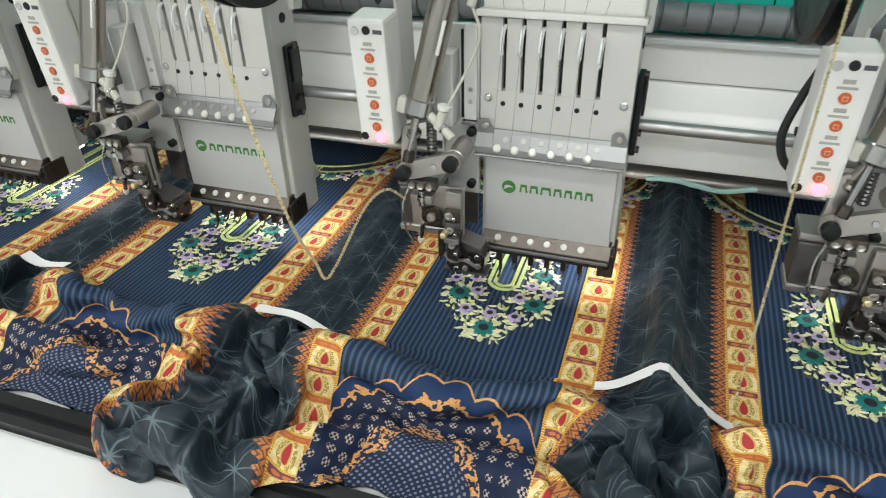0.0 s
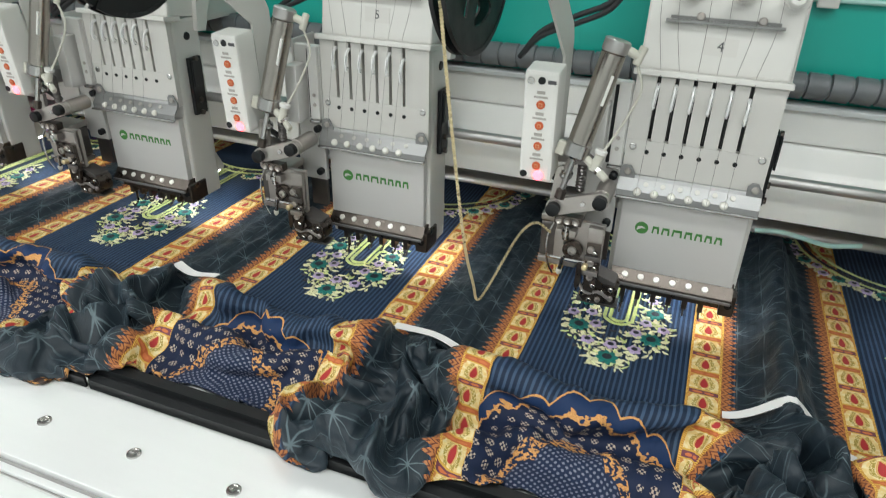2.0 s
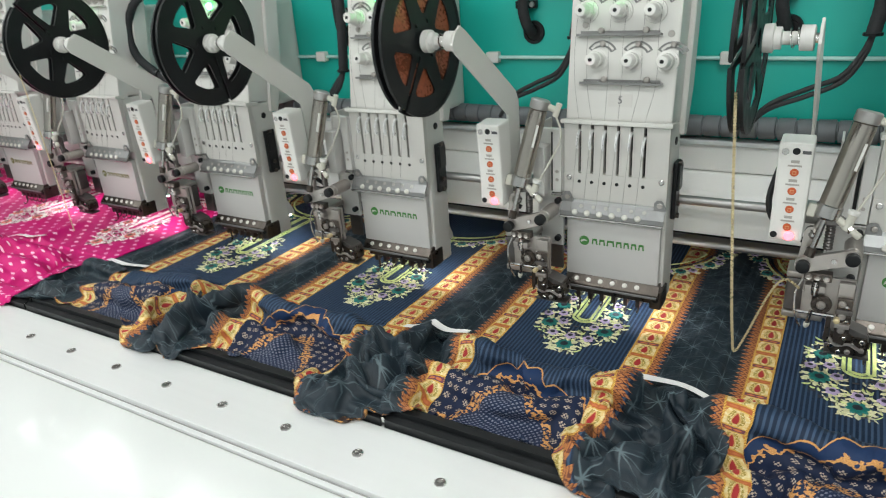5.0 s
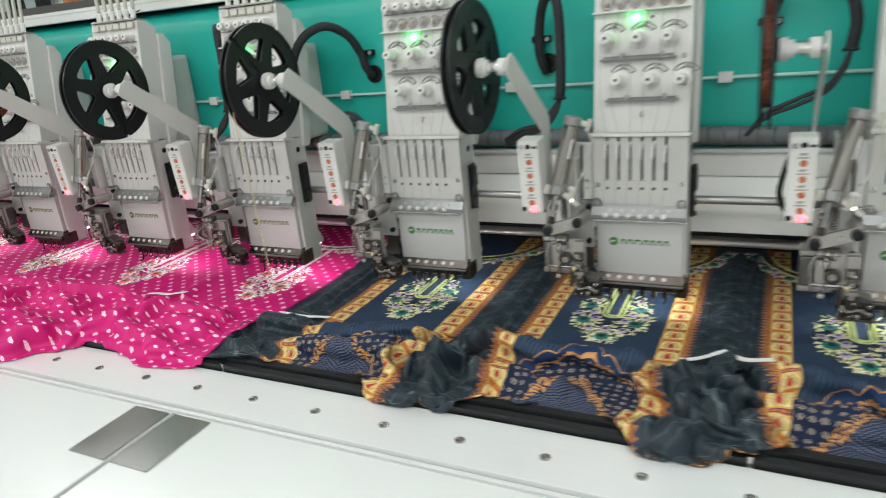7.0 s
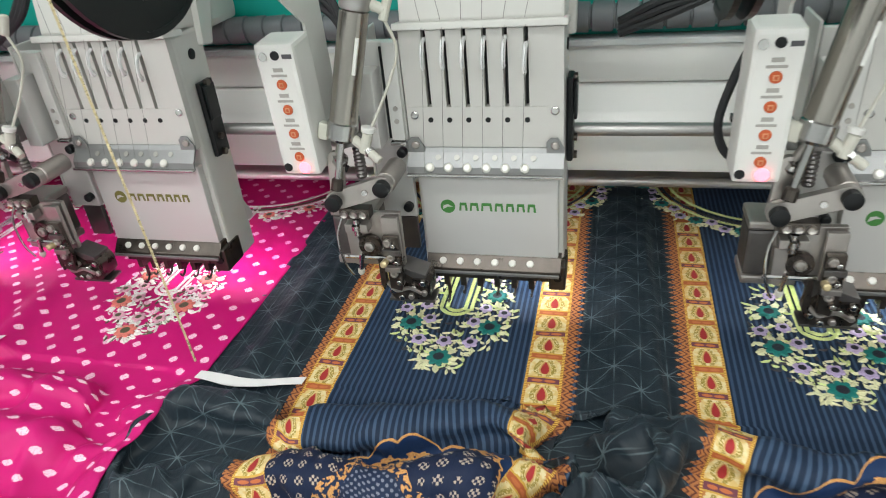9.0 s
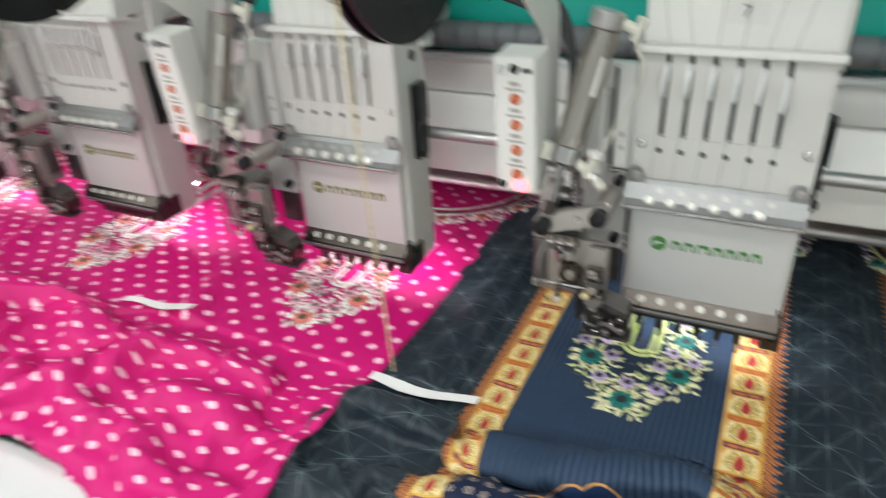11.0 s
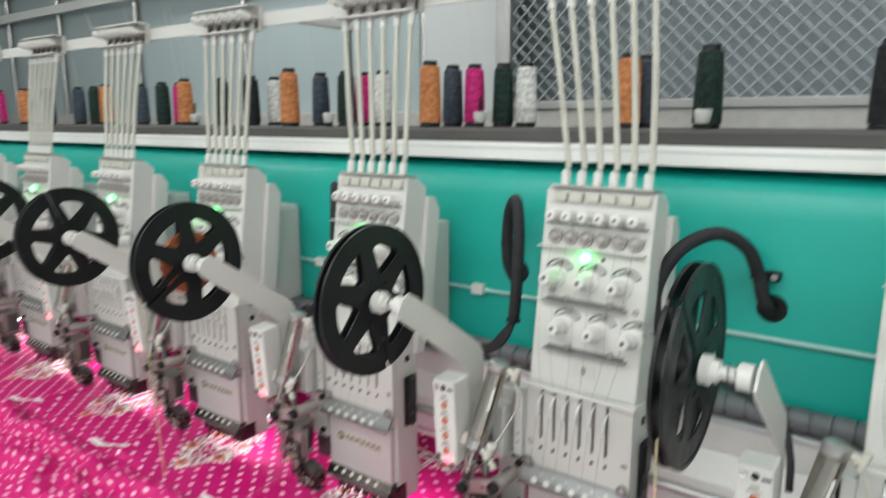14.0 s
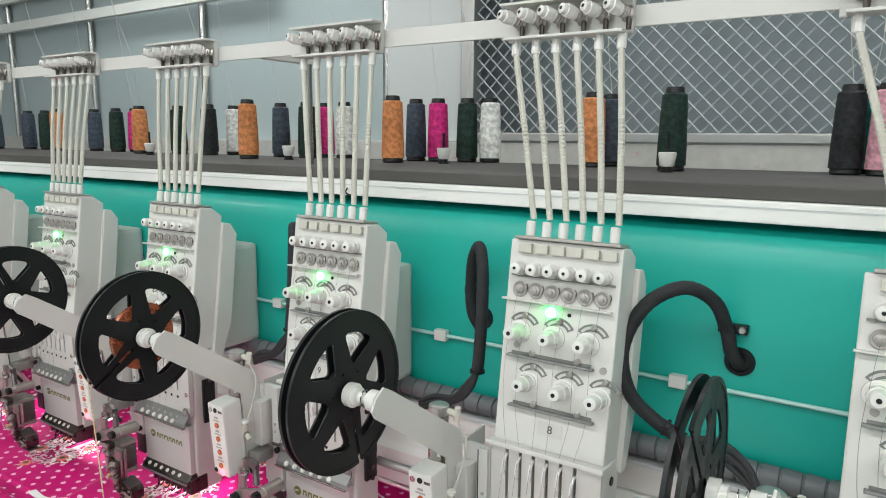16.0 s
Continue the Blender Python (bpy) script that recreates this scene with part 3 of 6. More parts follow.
def back_beam():
    e = new("machine_beam")
    # teal sheet body with a rolled top edge
    prof = [(TEAL_Y, 0.285)]
    prof += [(TEAL_Y, 0.575), (TEAL_Y + 0.004, 0.600), (TEAL_Y + 0.016, 0.622), (TEAL_Y + 0.034, 0.634), (TEAL_Y + 0.06, 0.638), (0.62, 0.638), (0.62, 0.285)]
    part("body", prism(prof, "x", MX0, MX1), M["teal"], e, "teal painted sheet steel body", True)
    part("ledge", box(MX0, MX1, 0.176, 0.55, 0.235, 0.278, 0.004), M["enamel"], e, "white painted ledge")
    part("ledge_lip", box(MX0, MX1, 0.170, 0.198, 0.2785, 0.286, 0.002), M["pale"], e)
    part("rail_box", prism([(0.150, 0.135), (0.150, 0.196), (0.158, 0.207), (0.172, 0.234), (0.40, 0.234), (0.40, 0.135)], "x", MX0, MX1, 0.002), M["enamel"], e, "white painted steel rail box")
    part("lower_body", box(MX0, MX1, 0.45, 0.70, -0.0035, 0.134), M["black"], e, "dark underside of the machine")
    # joint lines of the sheet steel
    for x in (-5.35, -3.95, -2.55, -1.17, 0.21):
        part("sheet_seam", box(x - 0.001, x + 0.001, TEAL_Y - 0.0012, TEAL_Y + 0.002, 0.29, 0.57), M["black"], e)
    tagged(e, "teal and white steel beam of the embroidery machine", "machine frame")
    s = new("thread_shelf")
    part("board", box(MX0, MX1, 0.200, 0.69, 0.671, 0.690, 0.002), M["shelf"], s, "dusty dark shelf board")
    part("fascia", box(MX0, MX1, 0.196, 0.2145, 0.641, 0.6705, 0.003), M["enamel"], s, "white painted fascia")
    part("fascia_lip", box(MX0, MX1, 0.1945, 0.1955, 0.660, 0.662), M["pale"], s)
    # black block put in the gap as the shade under the board
    part("shadow_rail", box(MX0, MX1, 0.30, 0.66, 0.639, 0.6705), M["black"], s, "black block standing in for the shade under the shelf")
    for x in (-2.09, -0.69, -3.49):
        bm = hose([(x, 0.193, 0.655), (x, 0.188, 0.648), (x + 0.01, 0.187, 0.643), (x + 0.024, 0.19, 0.646)], 0.0015, 6)
        part("hook", bm, M["black"], s)
    tagged(s, "long dusty thread shelf with a white front fascia", "shelf")
    c = new("cable_conduit")
    z0 = 0.309
    n = int((MX1 - MX0) / 0.0125)
    wrap = part("wrap_turn", lathe([(0, 0.0135), (0.001, 0.0165), (0.0235, 0.0165), (0.0245, 0.0135), (0.0265, 0.0135)], (0, 0, 0), (1, 0, 0), 14), M["conduit"], c, "", True)
    for i in range(n):
        x = MX0 + i * 0.0265
        if x > MX1 - 0.03:
            break
        turn = pose(x, 0.181, z0 + 0.0015 * math.sin(x * 5), 0, 3 * math.sin(x * 9), 2 * math.sin(x * 7))
        if i:
            again(wrap, turn)
        else:
            wrap.matrix_basis = turn
    tagged(c, "grey spiral wrapped cable conduit along the beam", "conduit")
    p = new("air_pipe")
    part("pipe", rod((MX0, TEAL_Y - 0.006, 0.410), (MX1, TEAL_Y - 0.006, 0.410), 0.0032, 10), M["pipe"], p, "", True)
    clip = part("clip", box(-0.012, 0.012, TEAL_Y - 0.014, TEAL_Y - 0.0005, -0.009, 0.010, 0.002), M["plastic"], p)
    clip.matrix_basis = pose(head_x(FIRST) + 0.12, 0, 0.41)
    for nn in range(FIRST + 1, LAST + 1):
        again(clip, pose(head_x(nn) + 0.12, 0, 0.41))
    tagged(p, "thin pale teal air pipe clipped along the teal beam", "pipe")
    r = new("colour_change_rail")
    part("bar", rod((MX0, 0.062, 0.222), (MX1, 0.062, 0.222), 0.007, 14), M["zinc"], r, "", True)
    tagged(r, "polished steel slide bar linking the needle cases", "slide bar")
    h = new("air_hose")
    part("hose", hose([(0.105, 0.16, 0.112), (0.135, 0.145, 0.122), (0.165, 0.140, 0.120), (0.195, 0.15, 0.112), (0.235, 0.165, 0.113)], 0.0032, 8), M["pipe"], h, "", True)
    tagged(h, "pale blue air hose lying behind the cloth clamp", "hose")
    q = new("cloth_clamp_bar")
    part("bar", rod((MX0, 0.20, 0.098), (MX1, 0.20, 0.098), 0.0065, 12), M["zinc"], q, "", True)
    part("flat_bar", box(MX0, MX1, 0.212, 0.232, 0.094, 0.1, 0.001), M["zinc"], q)
    tagged(q, "polished steel clamp bar behind the cloth", "clamp bar")


back_beam()


# ---------------------------------------------------------------- embroidery heads
SLITS = [-0.0460 + 0.0190 * i for i in range(6)]
TOP_LEAN = math.degrees(math.atan2(0.034, 0.25))


def tension_knob(parent, x, z, big):
    """A white fluted knob with a tapered nose on a steel disc, in the leaning face's own space."""
    if big:
        prof = [(0, 0.0150), (0.0025, 0.0152), (0.0032, 0.0125), (0.0070, 0.0128), (0.0074, 0.0112), (0.0090, 0.0118), (0.0190, 0.0112), (0.0195, 0.0096), (0.0330, 0.0080), (0.0342, 0.0066)]
        ln, r, fl = 0.0342, 0.0118, (0.0089, 0.0192)
    else:
        prof = [(0, 0.0092), (0.004, 0.0096), (0.005, 0.0078), (0.0062, 0.0092), (0.0140, 0.0090), (0.0146, 0.0080), (0.0240, 0.0072), (0.0250, 0.0060)]
        ln, r, fl = 0.0250, 0.0092, (0.0061, 0.0142)
    ob = part("tension_knob", lathe(prof, (0, 0, 0), (0, -1, 0), 32, None, fl), M["plastic"], parent, "white fluted tension knob", True)
    part("hub_hole", lathe([(0, r * 0.23), (0.0012, r * 0.23)], (0, -ln + 0.0004, 0), (0, -1, 0), 12), M["black"], ob)
    if big:
        part("disc", lathe([(0, 0.0158), (0.0018, 0.0160), (0.0024, 0.0150)], (0, 0.001, 0), (0, -1, 0), 24), M["check"], ob, "", True)
    ob.matrix_basis = pose(x, 0, z)
    return ob


def arc_band(bm, x, z, r0, r1, a0, a1, depth):
    """A flat curved band that stands proud of the face."""
    n, ring = 14, []
    for i in range(n + 1):
        a = radians(a0 + (a1 - a0) * i / n)
        for rr in (r0, r1):
            for y in (0.0, -depth):
                ring.append(bm.verts.new((x + rr * math.cos(a), y, z + rr * math.sin(a))))
    for i in range(n):
        a, b = ring[4 * i:4 * i + 4], ring[4 * i + 4:4 * i + 8]
        for p, q in ((0, 1), (1, 3), (3, 2), (2, 0)):
            bm.faces.new((a[p], a[q], b[q], b[p]))
    bm.faces.new([ring[0], ring[1], ring[3], ring[2]])
    bm.faces.new([ring[-4], ring[-3], ring[-1], ring[-2]])


def arc_slot(parent, x, z, r):
    """The blackened plate above a knob, with a curved slot and its screw."""
    bm = bmesh.new()
    arc_band(bm, x, z, r, r + 0.0026, 28, 148, 0.002)
    arc_band(bm, x, z, r + 0.0062, r + 0.0088, 28, 148, 0.002)
    for a in (28, 142):
        arc_band(bm, x, z, r + 0.0026, r + 0.0062, a, a + 6, 0.002)
    part("slotted_arc", bm, M["smoke"], parent, "dark slotted arc plate")
    part("arc_screw", lathe([(0, 0.0042), (0.0030, 0.0042), (0.0042, 0.0026)], (x + 0.001, -0.001, z + r + 0.0044), (0, -1, 0), 10), M["gun"], parent)


def embroidery_unit():
    e = new("embroidery_unit")
    xl, xr = -0.070, 0.083
    part("needle_case", box(xl, xr, 0.006, 0.062, 0.066, 0.343, 0.004), M["white"], e, "white painted needle case")
    # slotted cover: solid margins and ribs between six slots
    edges = [xl] + [v for s in SLITS for v in (s - 0.0021, s + 0.0021)] + [xr]
    for a, b in zip(edges[::2], edges[1::2]):
        part("cover_rib", box(a, b, -0.004, 0.0055, 0.2702, 0.343), M["panel"], e)
    part("slotted_cover", box(xl, xr, -0.004, 0.0055, 0.222, 0.270), M["panel"], e, "satin cover below six slots")
    part("slot_shadow", box(SLITS[0] - 0.004, SLITS[-1] + 0.004, 0.0045, 0.0058, 0.268, 0.342), M["black"], e, "dark inside of the slots")
    for i, s in enumerate(SLITS):
        bm = hose([(s, 0.0040, 0.013), (s, -0.0050, 0.0150), (s, -0.0120, 0.0100), (s - 0.0006, -0.0140, 0.0010), (s - 0.001, -0.0130, -0.0065), (s - 0.001, -0.0095, -0.0095)], 0.0021, 6, 0, None, 4)
        lathe([(-0.0010, 0.0020), (-0.0010, 0.0034), (0.0010, 0.0034), (0.0010, 0.0020)], (s - 0.001, -0.0110, -0.0085), (1, 0, 0), 10, bm)
        o = part("take_up_lever", bm, M["alu"], e, "polished hooked take up lever", True)
        o.matrix_basis = pose(0, 0, 0.320 if i != 5 else 0.314)
        part("thread_hole", lathe([(0, 0.0026), (0.001, 0.0026)], (s, -0.0038, 0.257), (0, -1, 0), 12), M["black"], e)
    for x, z in ((xl + 0.008, 0.262), (xr - 0.008, 0.266)):
        part("case_screw", lathe([(0, 0.0042), (0.0015, 0.004), (0.002, 0.003)], (x, -0.0038, z), (0, -1, 0), 14), M["steel"], e)
    # steel thread guide bar with porcelain eyes
    bar = prism([(-0.0044, 0.2290), (-0.0062, 0.2290), (-0.0085, 0.2245), (-0.0178, 0.2125), (-0.0182, 0.2040), (-0.0166, 0.2040), (-0.0164, 0.2110), (-0.0060, 0.2225)], "x", xl - 0.002, xr + 0.001)
    guide = part("thread_guide_bar", bar, M["pressed"], e, "pressed steel thread guide bar")
    for a, b, c in ((xl - 0.002, xl + 0.016, xl + 0.007), (xr - 0.016, xr + 0.001, xr - 0.0075)):
        ear = prism([(a, 0.224), (a, 0.236), (a + 0.004, 0.240), (b - 0.006, 0.240), (b, 0.230), (b, 0.224)], "y", -0.0084, -0.0064, 0.0005)
        part("ear", ear, M["pressed"], guide)
        part("ear_screw", lathe([(0, 0.0042), (0.0015, 0.004), (0.0022, 0.0028)], (c, -0.0084, 0.2325), (0, -1, 0), 12), M["gun"], guide)
    part("guide_shelf", box(xl - 0.002, xr + 0.001, -0.0225, -0.0183, 0.2036, 0.2062, 0.0008), M["steel"], guide)
    for s in SLITS:
        part("thread_eye", lathe([(0, 0.0046), (0.0024, 0.0046), (0.0036, 0.0030)], (s - 0.002, -0.0168, 0.2115), (0, -0.75, 0.65), 12), M["ceramic"], guide)
        part("guide_hole", lathe([(0, 0.0030), (0.0008, 0.0030)], (s + 0.006, -0.0118, 0.2205), (0, -0.75, 0.65), 10), M["check"], guide)
    # plain cover plate with a printed maker's mark in plain shapes
    plate = part("cover_plate", box(-0.064, 0.078, -0.005, 0.0055, 0.099, 0.2025, 0.0015), M["plate"], e, "plain aluminium cover plate")
    mark = lathe([(0, 0.0078), (0.0004, 0.0078)], (-0.0365, -0.0051, 0.1625), (0, -1, 0), 24)
    part("mark_disc", mark, M["mark"], plate)
    slash = prism([(-0.0420, 0.1590), (-0.0410, 0.1640), (-0.0360, 0.1650), (-0.0315, 0.1625), (-0.0367, 0.1622)], "y", -0.0058, -0.0056)
    part("mark_slash", slash, M["plate"], plate)
    x = -0.0245
    for w in (0.0112, 0.0120, 0.0142, 0.0116, 0.0112, 0.0110, 0.0112):
        part("mark_bar", prism([(x, 0.1580), (x + 0.001, 0.1672), (x + w - 0.0032, 0.1672), (x + w - 0.0022, 0.1580), (x + w - 0.0045, 0.1580), (x + w - 0.0050, 0.1640), (x + 0.0026, 0.1640), (x + 0.0022, 0.1580)], "y", -0.0056, -0.0051), M["mark"], plate)
        x += w
    # foot of the case
    foot = part("needle_clamp_bar", prism([(-0.0052, 0.1045), (-0.0160, 0.0925), (-0.0165, 0.0885), (-0.0060, 0.0865), (0.03, 0.0865), (0.03, 0.1045)], "x", -0.064, 0.081, 0.0008), M["dull"], e, "sloping steel needle clamp bar")
    part("clamp_lip", box(-0.063, 0.080, -0.0195, -0.0168, 0.0870, 0.0905, 0.0008), M["pressed"], foot, "bright steel lip")
    for s in SLITS:
        part("clamp_eye", lathe([(0, 0.0042), (0.0018, 0.0034)], (s, -0.0105, 0.0985), (0, -0.75, 0.7), 10), M["ceramic"], foot)
    part("lower_bar", box(-0.058, 0.082, -0.006, 0.028, 0.074, 0.0855, 0.001), M["dull"], e, "blackened lower bar")
    part("end_block", box(0.0685, 0.086, -0.012, 0.026, 0.068, 0.098, 0.002), M["dull"], e, "oily steel end block")
    part("end_bolt", lathe([(0, 0.0045), (0.003, 0.0045)], (0.078, -0.011, 0.084), (0, -1, 0), 12), M["black"], e)
    for i, s in enumerate(SLITS):
        drop = 0.040 if i == 0 else 0.054
        bm = rod((s, 0.006, drop + 0.004), (s, 0.006, 0.075), 0.0022, 8)
        box(s - 0.0032, s + 0.0032, -0.003, 0.012, 0.061, 0.074, 0.0008, bm)
        hose([(s, 0.006, drop + 0.006), (s, 0.003, drop), (s, -0.003, drop - 0.002), (s, -0.006, drop + 0.002)], 0.0014, 6, 0, bm, 4)
        part("presser_foot", bm, M["dull"], e, "dark presser foot")
    part("needle_lamp", box(-0.058, 0.070, 0.0665, 0.0800, 0.0890, 0.0920), M["led_white"], e, "glowing white needle lamp")
    part("lamp_housing", prism([(0.0625, 0.0925), (0.0625, 0.1250), (0.0720, 0.1250), (0.0860, 0.1000), (0.0860, 0.0925)], "x", -0.062, 0.074, 0.001), M["white"], e, "small white lamp housing")
    # side slide block
    part("slide_block", box(xr + 0.0005, xr + 0.007, 0.024, 0.050, 0.202, 0.288, 0.002), M["black"], e, "black plastic slide block")
    part("block_step", box(xr + 0.0075, xr + 0.0105, 0.026, 0.046, 0.246, 0.284, 0.001), M["black"], e)
    part("side_screw", lathe([(0, 0.006), (0.0015, 0.0056), (0.0018, 0.003)], (xr, 0.034, 0.318), (1, 0, 0), 14), M["black"], e)
    for z in (0.205, 0.224, 0.286):
        part("block_bolt", lathe([(0, 0.004), (0.004, 0.004)], (xr + 0.0065, 0.036, z), (1, 0, 0), 10), M["dull"], e)
    # leaning tension box
    t = part("tension_box", prism([(-0.002, 0.0), (0.0, 0.270), (0.030, 0.270), (0.052, 0.258), (0.052, 0.0)], "x", xl, xr, 0.003), M["white"], e, "white painted tension box leaning back")
    t.matrix_basis = pose(0, 0.004, 0.349, -TOP_LEAN)
    part("bottom_lip", box(xl - 0.004, xr + 0.004, -0.014, 0.02, -0.006, 0.0005, 0.0015), M["white"], t, "thin white lip")
    part("rear_cover", prism([(0.050, 0.0), (0.050, 0.244), (0.068, 0.244), (0.085, 0.225), (0.088, 0.05), (0.07, -0.02), (0.050, -0.02)], "x", xl + 0.01, xr + 0.007, 0.003), M["white"], t, "white rear cover")
    for i, s in enumerate(SLITS):
        tension_knob(t, -0.050 + 0.0225 * i, 0.2325, False)
        disc = part("check_disc", lathe([(0, 0.0100), (0.0022, 0.0104), (0.0030, 0.0092), (0.0026, 0.0066), (0.0050, 0.0060), (0.0056, 0.0036), (0.0085, 0.0032), (0.0090, 0.0015)], (-0.050 + 0.0225 * i, -0.0005, 0.2045), (0, -1, 0), 18), M["check"], t, "dull grey check spring disc", True)
        part("disc_spring", hose([(-0.041 + 0.0225 * i, -0.003, 0.2125), (-0.0385 + 0.0225 * i, -0.004, 0.2085), (-0.0400 + 0.0225 * i, -0.003, 0.2030)], 0.0007, 5, 0, None, 4), M["oily"], disc)
    part("knob_rail", box(xl + 0.006, xr - 0.006, -0.0035, -0.0012, 0.2215, 0.2245, 0.0005), M["smoke"], t, "dark rail under the knobs")
    part("guide_strip", box(xl - 0.002, xr - 0.006, -0.010, -0.0008, 0.1895, 0.1918, 0.0006), M["panel"], t, "folded white guide strip")
    part("indicator", lathe([(0, 0.007), (0.004, 0.0068), (0.0065, 0.0045), (0.0075, 0.002)], (-0.004, -0.0005, 0.1795), (0, -1, 0), 16), M["led_green"], t, "glowing green indicator lamp", True)
    part("sensor_hole", lathe([(0, 0.0026), (0.001, 0.0026)], (0.021, -0.0008, 0.1795), (0, -1, 0), 10), M["black"], t)
    for x, z in ((-0.046, 0.149), (0.002, 0.148), (0.048, 0.147), (-0.028, 0.084), (0.022, 0.083), (0.069, 0.082)):
        tension_knob(t, x, z, True)
        arc_slot(t, x + 0.006, z + 0.003, 0.0145)
    for z, x0, x1 in ((0.1175, -0.058, 0.060), (0.052, -0.050, 0.066)):
        strip = part("guide_strip", box(x0, x1, -0.0110, -0.0016, z - 0.0016, z + 0.0016, 0.0006), M["smoke"], t, "smoky plastic guide strip")
        part("strip_back", box(x0 + 0.004, x1 - 0.004, -0.0034, -0.0014, z + 0.0018, z + 0.0052), M["smoke"], strip)
        for x in (x0 + 0.034, x1 - 0.022):
            part("strip_screw", lathe([(0, 0.0046), (0.0024, 0.0044), (0.0032, 0.003)], (x, -0.0034, z + 0.0056), (0, -1, 0), 10), M["gun"], strip)
    for x, z in ((0.071, 0.118), (-0.048, 0.131)):
        part("face_screw", lathe([(0, 0.0046), (0.0018, 0.0044), (0.0016, 0.0026)], (x, -0.001, z), (0, -1, 0), 12), M["check"], t)
    lines = bmesh.new()
    for i in range(6):
        xa, xb = -0.050 + 0.0225 * i, (-0.046, -0.028, 0.002, 0.022, 0.048, 0.069)[i]
        hose([(xa, -0.009, 0.200), (xb - 0.012, -0.0118, 0.120), (xb - 0.010, -0.0118, 0.055), (SLITS[i], -0.014, 0.002)], 0.00022, 4, 0, lines, 3)
        hose([(SLITS[i] + 0.001, -0.0145, -0.004), (SLITS[i], -0.019, -0.055), (SLITS[i] - 0.002, -0.0235, -0.137)], 0.0002, 4, 0, lines, 3)
    part("threads", lines, M["oily"], t, "fine dark sewing threads")
    part("number_plate", box(-0.008, 0.026, -0.0026, -0.0019, 0.020, 0.038), M["panel"], t)
    part("top_bracket", box(xl + 0.008, xr - 0.003, -0.006, 0.030, 0.2705, 0.2745, 0.001), M["check"], t, "bent steel tube bracket")
    for i in range(6):
        part("tube_socket", rod((-0.046 + 0.0228 * i, 0.006, 0.2747), (-0.046 + 0.0228 * i, 0.006, 0.295), 0.0062, 12, None, 0.001), M["plastic"], t, "white plastic tube socket")
        part("bracket_pad", box(-0.055 + 0.0228 * i, -0.037 + 0.0228 * i, -0.0075, -0.001, 0.2530, 0.2650, 0.001), M["cream"], t)
    # arm to the beam
    part("arm", box(-0.045, 0.055, 0.0625, TEAL_Y - 0.001, 0.322, 0.53, 0.01), M["white"], e, "white cast arm")
    # bracket of the feeder beside the case
    part("feeder_bracket", box(-0.110, -0.0715, -0.004, 0.004, 0.148, 0.335, 0.0015), M["cast"], e, "machined aluminium bracket")
    part("bracket_tail", box(-0.098, -0.0725, -0.003, 0.003, 0.108, 0.147, 0.001), M["oily"], e, "dark steel bracket tail")
    part("bracket_rail", box(-0.0860, -0.0725, -0.011, -0.0045, 0.238, 0.335, 0.001), M["cast"], e, "bright slide rail")
    part("rail_groove", box(-0.0905, -0.0865, -0.0052, -0.0042, 0.238, 0.330), M["black"], e)
    part("bracket_shelf", box(-0.0880, -0.0720, -0.013, -0.0045, 0.2335, 0.2370, 0.0008), M["steel"], e)
    part("bracket_flange", box(-0.1135, -0.1105, -0.004, 0.05, 0.16, 0.34, 0.001), M["cast"], e)
    part("bracket_block", box(-0.1100, -0.0920, -0.030, -0.0045, 0.236, 0.312, 0.0015), M["cast"], e, "milled aluminium block")
    for z in (0.162, 0.224):
        part("bracket_knob", lathe([(0, 0.0050), (0.007, 0.0050), (0.008, 0.003)], (-0.0785, -0.0045, z), (0, -1, 0), 12), M["black"], e)
    for z in (0.258, 0.271):
        part("rail_screw", lathe([(0, 0.0026), (0.001, 0.0024)], (-0.0790, -0.011, z), (0, -1, 0), 10), M["gun"], e)
    return tagged(e, "white sewing unit with tension knobs and six needles", "embroidery unit", "embroidery units")


M["mark"] = M["green"]
HEAD = embroidery_unit()


